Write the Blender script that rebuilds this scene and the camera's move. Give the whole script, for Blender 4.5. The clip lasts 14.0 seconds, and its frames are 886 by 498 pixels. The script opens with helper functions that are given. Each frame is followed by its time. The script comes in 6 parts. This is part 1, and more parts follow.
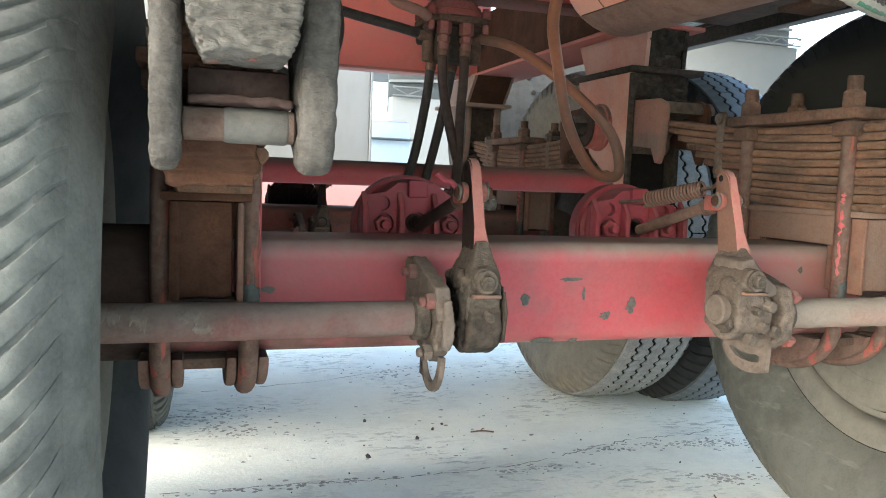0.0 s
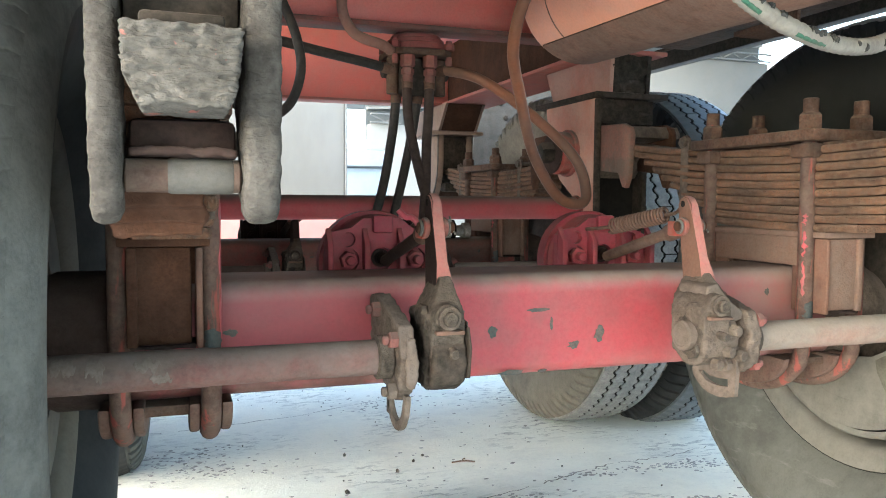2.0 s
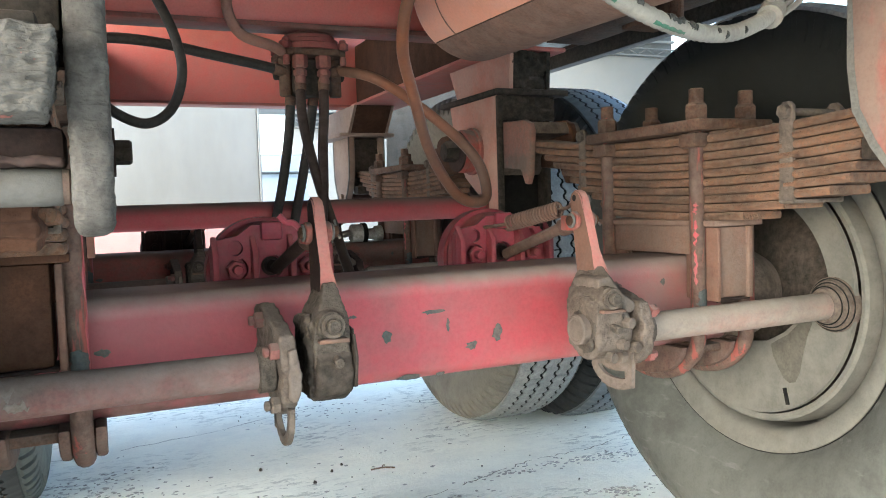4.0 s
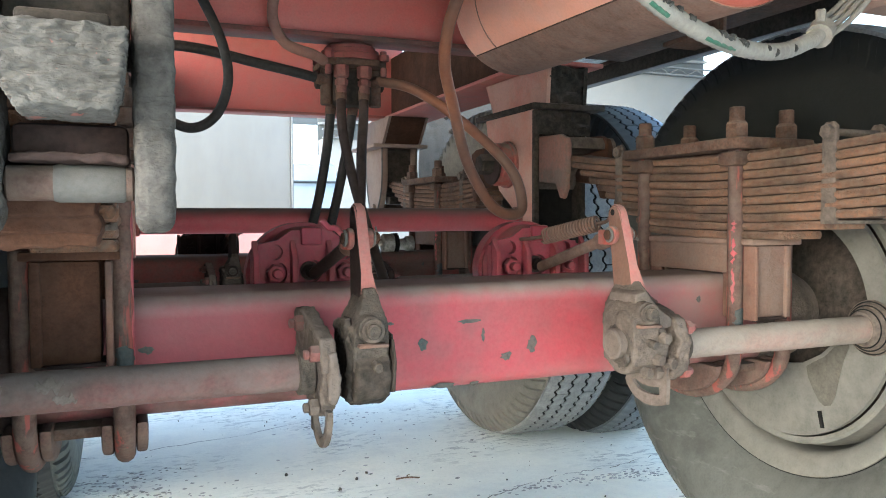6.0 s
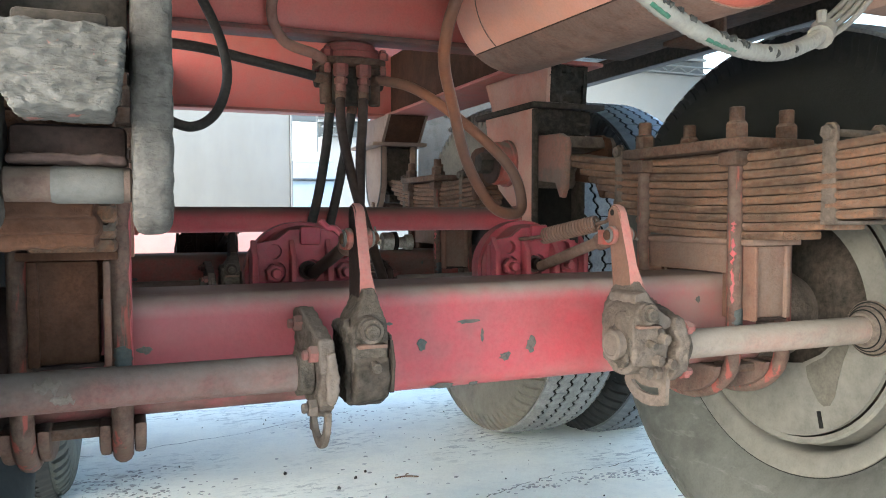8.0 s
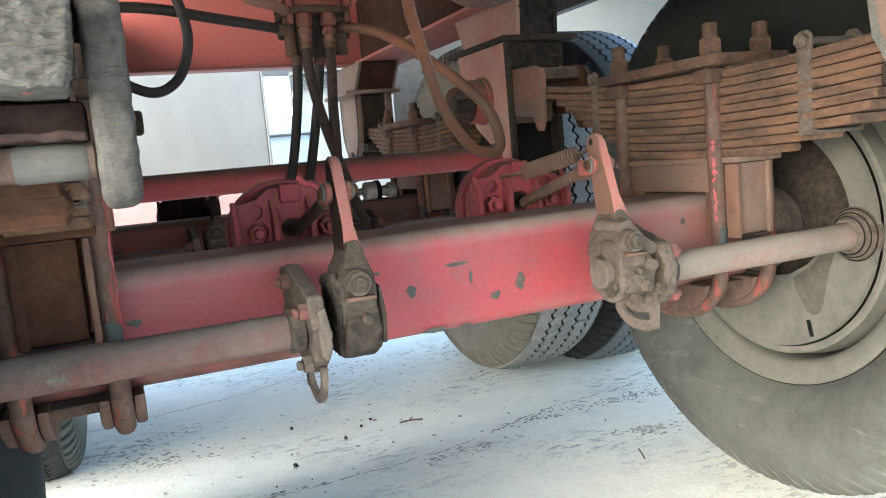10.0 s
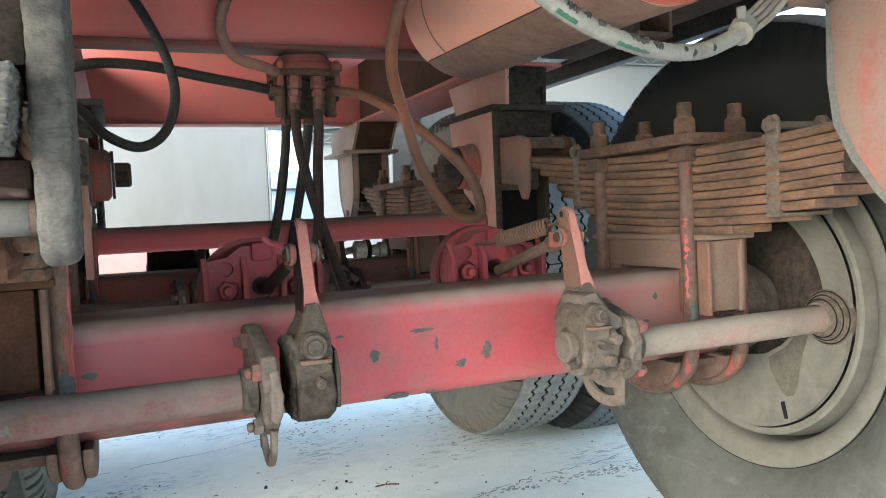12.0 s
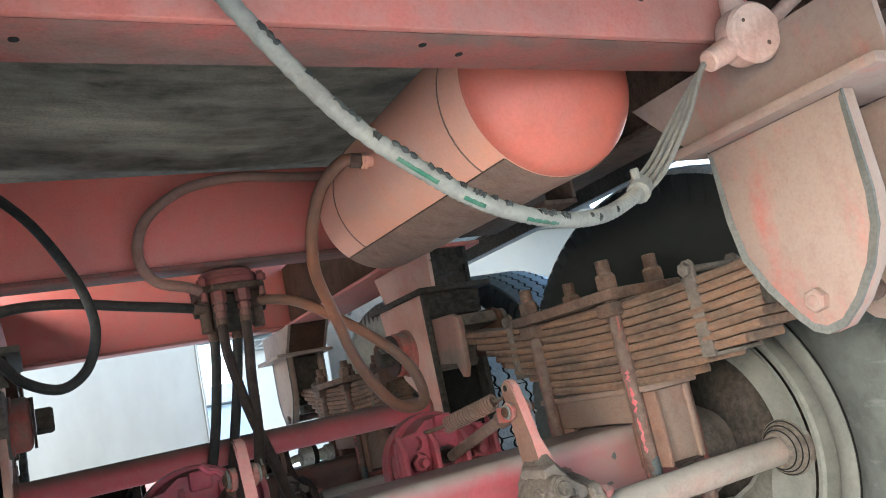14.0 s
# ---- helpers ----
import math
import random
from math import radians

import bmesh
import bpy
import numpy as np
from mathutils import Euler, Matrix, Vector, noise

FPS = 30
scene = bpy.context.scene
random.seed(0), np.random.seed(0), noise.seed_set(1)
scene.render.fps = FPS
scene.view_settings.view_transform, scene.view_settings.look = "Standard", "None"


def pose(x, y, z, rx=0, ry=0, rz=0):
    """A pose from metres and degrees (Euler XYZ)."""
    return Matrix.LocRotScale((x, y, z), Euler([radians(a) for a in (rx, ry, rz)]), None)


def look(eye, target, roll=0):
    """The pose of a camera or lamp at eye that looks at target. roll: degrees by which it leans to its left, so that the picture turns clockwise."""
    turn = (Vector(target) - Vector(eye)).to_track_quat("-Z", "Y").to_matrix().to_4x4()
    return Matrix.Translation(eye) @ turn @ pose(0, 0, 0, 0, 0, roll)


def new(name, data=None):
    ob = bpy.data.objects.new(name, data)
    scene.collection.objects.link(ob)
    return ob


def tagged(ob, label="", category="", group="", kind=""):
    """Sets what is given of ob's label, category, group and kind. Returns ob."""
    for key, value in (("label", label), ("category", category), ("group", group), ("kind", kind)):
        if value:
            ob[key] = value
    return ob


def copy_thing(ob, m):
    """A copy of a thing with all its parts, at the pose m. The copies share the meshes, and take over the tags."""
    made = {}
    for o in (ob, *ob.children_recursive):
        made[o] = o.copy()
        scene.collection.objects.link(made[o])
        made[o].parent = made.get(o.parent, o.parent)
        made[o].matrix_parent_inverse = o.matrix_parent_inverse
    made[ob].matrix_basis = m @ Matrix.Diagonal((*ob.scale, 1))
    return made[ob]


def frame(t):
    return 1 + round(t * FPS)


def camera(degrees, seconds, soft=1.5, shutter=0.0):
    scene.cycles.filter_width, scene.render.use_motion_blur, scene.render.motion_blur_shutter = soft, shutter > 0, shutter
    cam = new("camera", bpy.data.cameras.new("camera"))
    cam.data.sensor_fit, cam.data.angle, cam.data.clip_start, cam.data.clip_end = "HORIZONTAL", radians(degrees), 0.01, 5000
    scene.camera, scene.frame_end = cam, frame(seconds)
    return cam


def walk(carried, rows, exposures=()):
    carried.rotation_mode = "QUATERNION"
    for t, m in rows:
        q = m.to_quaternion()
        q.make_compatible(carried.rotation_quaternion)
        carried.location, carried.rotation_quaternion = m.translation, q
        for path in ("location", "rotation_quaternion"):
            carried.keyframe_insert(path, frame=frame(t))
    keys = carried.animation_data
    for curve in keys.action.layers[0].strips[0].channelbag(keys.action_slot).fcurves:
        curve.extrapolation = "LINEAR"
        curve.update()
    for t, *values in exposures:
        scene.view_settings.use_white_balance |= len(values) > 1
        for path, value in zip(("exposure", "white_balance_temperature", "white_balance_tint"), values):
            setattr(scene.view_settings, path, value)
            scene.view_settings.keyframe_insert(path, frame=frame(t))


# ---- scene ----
cam = camera(59.7, 14.0, 1.0)
PATH = [
    (0, (-0.52, -1.089, 0.668), (0.09, 0.806, 0.48), 2.3),
    (0.5, (-0.512, -1.084, 0.663), (0.108, 0.809, 0.482), 2.2),
    (1, (-0.496, -1.085, 0.674), (0.144, 0.803, 0.519), 2.0),
    (1.5, (-0.493, -1.093, 0.681), (0.154, 0.795, 0.539), 0.9),
    (2, (-0.493, -1.093, 0.684), (0.157, 0.794, 0.558), 0.4),
    (2.5, (-0.49, -1.091, 0.681), (0.166, 0.795, 0.564), 0.3),
    (3, (-0.479, -1.082, 0.668), (0.191, 0.799, 0.552), -0.4),
    (3.3, (-0.464, -1.081, 0.668), (0.203, 0.801, 0.553), 0.0),
    (3.5, (-0.43, -1.075, 0.676), (0.354, 0.761, 0.558), -0.3),
    (3.7, (-0.414, -1.084, 0.686), (0.396, 0.741, 0.562), -1.0),
    (4, (-0.428, -1.087, 0.682), (0.386, 0.735, 0.559), -1.8),
    (6.5, (-0.45, -1.089, 0.677), (0.302, 0.762, 0.593), 0.1),
    (7, (-0.45, -1.09, 0.681), (0.308, 0.759, 0.595), 0.2),
    (9.5, (-0.442, -1.078, 0.679), (0.307, 0.77, 0.524), -3.0),
    (10, (-0.44, -1.084, 0.682), (0.335, 0.743, 0.441), -5.2),
    (10.5, (-0.444, -1.086, 0.681), (0.336, 0.74, 0.444), -4.2),
    (11, (-0.45, -1.09, 0.679), (0.319, 0.746, 0.477), -3.4),
    (11.5, (-0.434, -1.086, 0.675), (0.33, 0.755, 0.503), -3.1),
    (12, (-0.39, -1.108, 0.689), (0.386, 0.733, 0.6), -2.7),
    (12.5, (-0.355, -1.115, 0.693), (0.574, 0.655, 0.668), -2.4),
    (13, (-0.379, -1.123, 0.702), (0.578, 0.632, 0.733), -2.1),
    (13.2, (-0.396, -1.115, 0.703), (0.566, 0.634, 0.828), -1.7),
    (13.5, (-0.408, -1.126, 0.712), (0.537, 0.619, 0.961), 0.1),
    (13.7, (-0.408, -1.121, 0.710), (0.541, 0.603, 1.064), -1.2),
    (14, (-0.384, -1.104, 0.698), (0.578, 0.614, 1.049), -12.2),
]
walk(cam, [(t, look(eye, target, roll)) for t, eye, target, roll in PATH], ((0.0, 3.07, 6620, 5), (1.0, 3.24, 6610, 5), (2.0, 3.27, 6570, 5), (3.0, 3.24, 6500, 5), (6.5, 3.22, 6150, 5), (10.5, 3.18, 6350, 5), (12.5, 3.11, 6200, 3), (13.5, 3.30, 5950, 3), (14.0, 3.26, 5950, 3)))

# ---- light ----
world = bpy.data.worlds.new("sky")
scene.world = world
world.use_nodes = True
wn = world.node_tree.nodes
sky = wn.new("ShaderNodeTexSky")
sky.sky_type = "NISHITA"
sky.sun_disc = False
sky.sun_elevation, sky.sun_rotation = radians(24), radians(240)
sky.air_density, sky.dust_density, sky.ozone_density = 1.0, 1.0, 1.5
wn["Background"].inputs["Strength"].default_value = 0.145
world.node_tree.links.new(sky.outputs["Color"], wn["Background"].inputs["Color"])
sun_data = bpy.data.lights.new("sun", "SUN")
sun_data.energy, sun_data.angle, sun_data.color = 1.6, radians(50), (1.0, 0.98, 0.95)
sun = new("sun", sun_data)
sun.matrix_world = look((-6.8, -3.9, 3.49), (0, 0, 0))


# ---- materials ----
def node_material(name):
    m = bpy.data.materials.new(name)
    m.use_nodes = True
    nt = m.node_tree
    return m, nt, nt.nodes["Principled BSDF"]


def add_noise(nt, scale, detail=4, rough=0.6, stretch=None):
    co = nt.nodes.new("ShaderNodeTexCoord")
    n = nt.nodes.new("ShaderNodeTexNoise")
    n.inputs["Scale"].default_value, n.inputs["Detail"].default_value, n.inputs["Roughness"].default_value = scale, detail, rough
    if stretch:
        mp = nt.nodes.new("ShaderNodeMapping")
        mp.inputs["Scale"].default_value = stretch
        nt.links.new(co.outputs["Object"], mp.inputs["Vector"])
        nt.links.new(mp.outputs["Vector"], n.inputs["Vector"])
    else:
        nt.links.new(co.outputs["Object"], n.inputs["Vector"])
    return n.outputs["Fac"]


def add_ramp(nt, value, lo, hi):
    r = nt.nodes.new("ShaderNodeMapRange")
    r.inputs["From Min"].default_value, r.inputs["From Max"].default_value = lo, hi
    nt.links.new(value, r.inputs["Value"])
    return r.outputs["Result"]


def add_mix(nt, fac, a, b):
    m = nt.nodes.new("ShaderNodeMix")
    m.data_type = "RGBA"
    for socket, v in ((m.inputs["Factor"], fac), (m.inputs["A"], a), (m.inputs["B"], b)):
        if isinstance(v, (tuple, float, int)):
            socket.default_value = (*v, 1) if isinstance(v, tuple) else v
        else:
            nt.links.new(v, socket)
    return m.outputs["Result"]


def add_math(nt, op, a, b):
    m = nt.nodes.new("ShaderNodeMath")
    m.operation = op
    m.use_clamp = True
    for socket, v in zip(m.inputs, (a, b)):
        if isinstance(v, (float, int)):
            socket.default_value = v
        else:
            nt.links.new(v, socket)
    return m.outputs["Value"]


def up_facing(nt):
    """How far a surface faces up, where dust settles."""
    g = nt.nodes.new("ShaderNodeNewGeometry")
    s = nt.nodes.new("ShaderNodeSeparateXYZ")
    nt.links.new(g.outputs["Normal"], s.inputs["Vector"])
    return s.outputs["Z"]


DUST = (0.125, 0.100, 0.083)


def surface(name, base, second, dust=0.3, rough=0.6, metal=0.0, scale=12.0, bump=0.25, grain=220.0, dust_colour=DUST, patch=(0.45, 0.65), top=0.6, stretch=None, gloss=0.15, dirt=0.45, depth=0.004, wrinkle=None):
    """Paint, rubber or metal with blotches of a second colour, settled dust and a fine relief."""
    m, nt, p = node_material(name)
    big = add_noise(nt, scale, 5, 0.65, stretch)
    fine = add_noise(nt, grain, 3, 0.7)
    mid = add_noise(nt, scale * 5.0, 4, 0.7, wrinkle)
    colour = add_mix(nt, add_ramp(nt, big, *patch), base, second)
    colour = add_mix(nt, add_math(nt, "MULTIPLY", add_ramp(nt, fine, 0.42, 0.68), min(0.5, 0.12 + 0.9 * dirt)), colour, tuple(0.5 * c for c in base))
    grime = add_noise(nt, scale * 2.3, 8, 0.72, stretch)
    colour = add_mix(nt, add_math(nt, "MULTIPLY", add_ramp(nt, grime, 0.5, 0.62), dirt), colour, tuple(0.42 * c for c in second))
    settle = add_math(nt, "MULTIPLY", add_ramp(nt, up_facing(nt), 0.2, 0.9), top)
    overlay = add_math(nt, "MULTIPLY", add_ramp(nt, mid, 0.38, 0.66), dust)
    colour = add_mix(nt, add_math(nt, "ADD", overlay, settle), colour, dust_colour)
    nt.links.new(colour, p.inputs["Base Color"])
    p.inputs["Roughness"].default_value, p.inputs["Metallic"].default_value = rough, metal
    p.inputs["Specular IOR Level"].default_value = gloss
    b = nt.nodes.new("ShaderNodeBump")
    b.inputs["Strength"].default_value, b.inputs["Distance"].default_value = bump, depth
    nt.links.new(add_math(nt, "ADD", add_math(nt, "MULTIPLY", mid, 0.7), add_math(nt, "MULTIPLY", fine, 0.3)), b.inputs["Height"])
    nt.links.new(b.outputs["Normal"], p.inputs["Normal"])
    return m


RED = surface("red_paint", (0.285, 0.035, 0.047), (0.235, 0.047, 0.055), dust=0.18, rough=0.5, scale=5, top=0.85, dust_colour=(0.125, 0.098, 0.086), gloss=0.3, dirt=0.15)
RED_DULL = surface("dusty_red_paint", (0.255, 0.049, 0.041), (0.195, 0.083, 0.068), dust=0.55, rough=0.7, scale=9, top=0.75)
MAGENTA = surface("crimson_paint", (0.195, 0.026, 0.040), (0.165, 0.038, 0.047), dust=0.18, rough=0.5, scale=14, top=0.35, dirt=0.25)
STAIN = surface("dry_grease_stain", (0.062, 0.056, 0.046), (0.085, 0.077, 0.064), dust=0.4, rough=0.9, scale=14, top=0.2, dust_colour=(0.1, 0.092, 0.078), dirt=0.3)
PINK = surface("dusty_faded_red_paint", (0.205, 0.137, 0.114), (0.285, 0.092, 0.075), dust=0.4, rough=0.7, scale=10, top=0.4, patch=(0.55, 0.72), dust_colour=(0.206, 0.159, 0.138), stretch=(1, 1, 0.45), dirt=0.15)
FADED = surface("sun_faded_pink_paint", (0.40, 0.185, 0.165), (0.34, 0.17, 0.155), dust=0.2, rough=0.8, scale=4, top=0.2, dust_colour=(0.3, 0.2, 0.18), dirt=0.1)
DUSTY_PINK = surface("brown_dusted_pink_paint", (0.21, 0.150, 0.122), (0.165, 0.105, 0.085), dust=0.4, rough=0.8, scale=9, top=0.4, dust_colour=(0.19, 0.15, 0.125), dirt=0.3)
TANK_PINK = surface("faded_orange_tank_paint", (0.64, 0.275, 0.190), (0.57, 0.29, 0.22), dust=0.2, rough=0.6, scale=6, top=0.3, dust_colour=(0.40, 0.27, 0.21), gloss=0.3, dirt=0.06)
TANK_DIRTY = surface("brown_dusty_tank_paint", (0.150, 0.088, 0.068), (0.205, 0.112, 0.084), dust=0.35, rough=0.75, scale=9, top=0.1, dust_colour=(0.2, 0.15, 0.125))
CRACK = surface("crack_dirt", (0.42, 0.41, 0.39), (0.34, 0.335, 0.325), dust=0.3, rough=0.95, scale=30)
FLAKE = surface("peeled_concrete_flake", (0.36, 0.355, 0.34), (0.56, 0.55, 0.52), dust=0.3, rough=0.95, scale=14, top=0.1, dirt=0.15)
SLEEVE = surface("pale_worn_sleeve", (0.080, 0.077, 0.072), (0.075, 0.062, 0.053), dust=0.3, rough=0.8, scale=16, top=0.2, patch=(0.5, 0.66), dust_colour=(0.12, 0.112, 0.102), dirt=0.2)
FRAME_RED = surface("frame_red_paint", (0.555, 0.122, 0.098), (0.50, 0.140, 0.113), dust=0.2, rough=0.5, scale=4, top=0.6, dust_colour=(0.28, 0.20, 0.165), gloss=0.4, dirt=0.12)
FRAME_WEB = surface("faded_crossmember_paint", (0.345, 0.098, 0.080), (0.295, 0.112, 0.092), dust=0.35, rough=0.6, scale=5, top=0.5, dust_colour=(0.25, 0.165, 0.14), dirt=0.2)
FRAME_DIRT_SHADE = surface("dirt_and_shade_red_paint", (0.216, 0.056, 0.048), (0.124, 0.0704, 0.0576), dust=0.5, rough=0.65, scale=7, bump=0.4, top=0.6, patch=(0.42, 0.62), dust_colour=(0.104, 0.08, 0.0664), stretch=(0.5, 1, 1.3))
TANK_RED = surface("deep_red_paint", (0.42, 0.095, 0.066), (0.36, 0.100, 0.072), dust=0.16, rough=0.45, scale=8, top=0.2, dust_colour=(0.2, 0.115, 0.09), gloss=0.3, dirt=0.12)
BROWN = surface("brown_dirt_coated_steel", (0.035, 0.0155, 0.0095), (0.069, 0.030, 0.0175), dust=0.2, rough=0.9, scale=12, bump=0.6, top=0.2, patch=(0.4, 0.62), dust_colour=(0.083, 0.050, 0.036), dirt=0.35)
# dark dirt, and painted shade on rear parts, recess and lever side
DIRT_SHADE = surface("oily_dirt_and_shade", (0.020, 0.012, 0.011), (0.038, 0.022, 0.019), dust=0.2, rough=0.8, scale=14, top=0.4, dust_colour=(0.06, 0.045, 0.038))
TAN_DUST = surface("tan_dust_coat", (0.130, 0.119, 0.102), (0.172, 0.157, 0.136), dust=0.4, rough=0.95, scale=9, bump=0.5, top=0.2, dust_colour=(0.195, 0.175, 0.147), dirt=0.25)
BLUE_CHIP = surface("bare_blue_grey_metal", (0.040, 0.052, 0.055), (0.062, 0.070, 0.070), dust=0.2, rough=0.7, scale=40, top=0.3, dirt=0.3)
RUST = surface("rusty_steel", (0.040, 0.023, 0.017), (0.095, 0.049, 0.033), dust=0.35, rough=0.85, scale=16, bump=0.7, top=0.6, patch=(0.36, 0.58), dust_colour=(0.110, 0.092, 0.078))
LEAF = surface("rusty_leaf_steel", (0.054, 0.030, 0.020), (0.150, 0.074, 0.044), dust=0.35, rough=0.85, scale=22, bump=0.9, top=0.5, patch=(0.38, 0.58), dust_colour=(0.150, 0.118, 0.094), stretch=(1, 0.3, 1), dirt=0.45)
POST = surface("dusty_pink_post_paint", (0.37, 0.215, 0.170), (0.38, 0.165, 0.128), dust=0.3, rough=0.7, scale=10, top=0.4, dust_colour=(0.28, 0.2, 0.165), dirt=0.15)
HOSE_TAN = surface("tan_dusty_hose", (0.195, 0.098, 0.078), (0.150, 0.074, 0.058), dust=0.3, rough=0.7, scale=9, top=0.5, dust_colour=(0.21, 0.16, 0.13), dirt=0.15)
SEAT_DUST = surface("dust_filmed_brown_steel", (0.125, 0.080, 0.062), (0.155, 0.086, 0.066), dust=0.45, rough=0.9, scale=10, bump=0.5, top=0.4, patch=(0.42, 0.64), dust_colour=(0.14, 0.108, 0.09), dirt=0.25)
TUBE_BROWN = surface("orange_brown_primer", (0.130, 0.066, 0.048), (0.098, 0.058, 0.046), dust=0.3, rough=0.85, scale=9, bump=0.4, top=0.4, patch=(0.45, 0.62), dust_colour=(0.13, 0.098, 0.08), dirt=0.25)
TUBE_PAINT = surface("worn_red_tube_paint", (0.090, 0.050, 0.043), (0.200, 0.054, 0.050), dust=0.3, rough=0.75, scale=5, bump=0.4, top=0.5, patch=(0.42, 0.62), dust_colour=(0.13, 0.10, 0.086), stretch=(0.5, 1, 1), dirt=0.3)
TUBE_FILM = surface("grey_dust_over_red_tube_paint", (0.080, 0.056, 0.050), (0.150, 0.056, 0.051), dust=0.45, rough=0.8, scale=5, bump=0.4, top=0.5, patch=(0.46, 0.66), dust_colour=(0.128, 0.108, 0.098), stretch=(0.5, 1, 1), dirt=0.3)
GREASE = surface("greasy_dirt_on_steel", (0.0156, 0.013, 0.0109), (0.0544, 0.0441, 0.0353), dust=0.3, rough=0.8, scale=26, bump=0.9, top=0.6, grain=120, patch=(0.36, 0.52))
DUSTY = surface("dust_caked_steel", (0.0534, 0.0404, 0.0326), (0.104, 0.0811, 0.0674), dust=0.4, rough=0.9, scale=22, bump=0.9, top=0.4, grain=120, patch=(0.4, 0.56), dust_colour=(0.112, 0.0928, 0.0788))
PIPE = surface("dusty_brown_steel_tube", (0.058, 0.034, 0.027), (0.105, 0.058, 0.046), dust=0.4, rough=0.75, scale=9, bump=0.5, top=0.5, patch=(0.42, 0.62), dust_colour=(0.125, 0.1, 0.083))
MUD = surface("caked_grey_mud", (0.058, 0.054, 0.049), (0.108, 0.101, 0.093), dust=0.4, rough=0.95, scale=15, bump=0.5, grain=110, dust_colour=(0.135, 0.126, 0.116), top=0.35, depth=0.004, dirt=0.4)
MUD_PLAIN = surface("caked_grey_mud_worn_smooth", (0.040, 0.036, 0.033), (0.079, 0.073, 0.067), dust=0.4, rough=0.95, scale=15, bump=0.5, grain=110, dust_colour=(0.104, 0.096, 0.088), top=0.35, depth=0.004, dirt=0.4)
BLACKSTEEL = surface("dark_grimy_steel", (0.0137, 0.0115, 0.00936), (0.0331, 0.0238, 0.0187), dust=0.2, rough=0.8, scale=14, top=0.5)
RUBBER = surface("dusty_tyre_rubber", (0.066, 0.070, 0.068), (0.092, 0.097, 0.093), dust=0.7, rough=0.9, scale=3.5, bump=0.35, top=0.05, dust_colour=(0.120, 0.125, 0.118), dirt=0.15)
TREAD = surface("worn_tread_rubber", (0.185, 0.187, 0.190), (0.262, 0.264, 0.262), dust=0.4, rough=0.7, scale=25, top=0.1, dust_colour=(0.31, 0.302, 0.284))
GROOVE = surface("black_groove_rubber", (0.00392, 0.00392, 0.00392), (0.00686, 0.00686, 0.00686), dust=0.05, rough=0.9, top=0.05)
PALE_RUBBER = surface("pale_dusty_tyre_rubber", (0.066, 0.071, 0.070), (0.096, 0.101, 0.099), dust=0.6, rough=0.9, scale=5, bump=0.35, top=0.05, dust_colour=(0.122, 0.128, 0.122), dirt=0.3, stretch=(1, 0.5, 0.6))
BARE_RUBBER = surface("dark_bare_tyre_rubber", (0.018, 0.020, 0.022), (0.028, 0.031, 0.034), dust=0.25, rough=0.75, scale=5, top=0.05, dust_colour=(0.05, 0.054, 0.056), dirt=0.1)
SHINY_TREAD = surface("sheened_dark_tread", (0.060, 0.070, 0.078), (0.085, 0.098, 0.108), dust=0.2, rough=0.42, scale=20, top=0.1, dust_colour=(0.13, 0.14, 0.145), gloss=0.6, dirt=0.1)
CAST_DUST = surface("pale_dust_on_casting", (0.088, 0.068, 0.057), (0.122, 0.098, 0.083), dust=0.4, rough=0.92, scale=16, bump=0.7, top=0.4, grain=120, dust_colour=(0.135, 0.111, 0.095), dirt=0.3)
RIM = surface("dusty_rim_paint", (0.092, 0.088, 0.078), (0.112, 0.105, 0.091), dust=0.5, rough=0.85, scale=5, top=0.25, dust_colour=(0.138, 0.131, 0.115), dirt=0.15)
HOSE = surface("black_air_hose", (0.013, 0.012, 0.012), (0.024, 0.020, 0.019), dust=0.22, rough=0.55, scale=10, top=0.5, dust_colour=(0.08, 0.062, 0.052))
JUNCTION = surface("pale_pink_box_paint", (0.44, 0.285, 0.235), (0.42, 0.225, 0.18), dust=0.3, rough=0.7, scale=16, top=0.3, dust_colour=(0.3, 0.225, 0.19), dirt=0.25)
HOSE_BROWN = surface("brown_dusty_hose", (0.020, 0.011, 0.010), (0.034, 0.019, 0.016), dust=0.28, rough=0.6, scale=9, top=0.6, dust_colour=(0.075, 0.058, 0.048))
HOSE_ORANGE = surface("orange_rubber_hose", (0.155, 0.055, 0.030), (0.088, 0.048, 0.036), dust=0.22, rough=0.5, scale=4, top=0.3, dust_colour=(0.145, 0.095, 0.07), patch=(0.42, 0.6), dirt=0.15)
TAPE = surface("grey_wrap_on_cable", (0.135, 0.126, 0.115), (0.102, 0.088, 0.080), dust=0.4, rough=0.75, scale=18, top=0.3, dust_colour=(0.181, 0.17, 0.15), dirt=0.2)
TAPE_GAP = surface("dark_torn_wrap", (0.018, 0.018, 0.018), (0.03, 0.034, 0.032), dust=0.1, rough=0.7, scale=40, top=0.1)
GREEN = surface("green_wire", (0.018, 0.078, 0.051), (0.024, 0.066, 0.048), dust=0.2, rough=0.6)
BELLY = surface("scuffed_dark_underbody", (0.036, 0.029, 0.020), (0.235, 0.200, 0.150), dust=0.4, rough=0.6, scale=2.6, bump=0.8, dust_colour=(0.17, 0.15, 0.12), patch=(0.47, 0.70), stretch=(0.6, 2.0, 1))
WHITEWALL = surface("off_white_painted_wall", (0.180, 0.175, 0.164), (0.150, 0.145, 0.132), dust=0.15, rough=0.8, scale=2, bump=0.1, dust_colour=(0.202, 0.184, 0.159), top=0.1, stretch=(1, 1, 0.3), dirt=0.05)
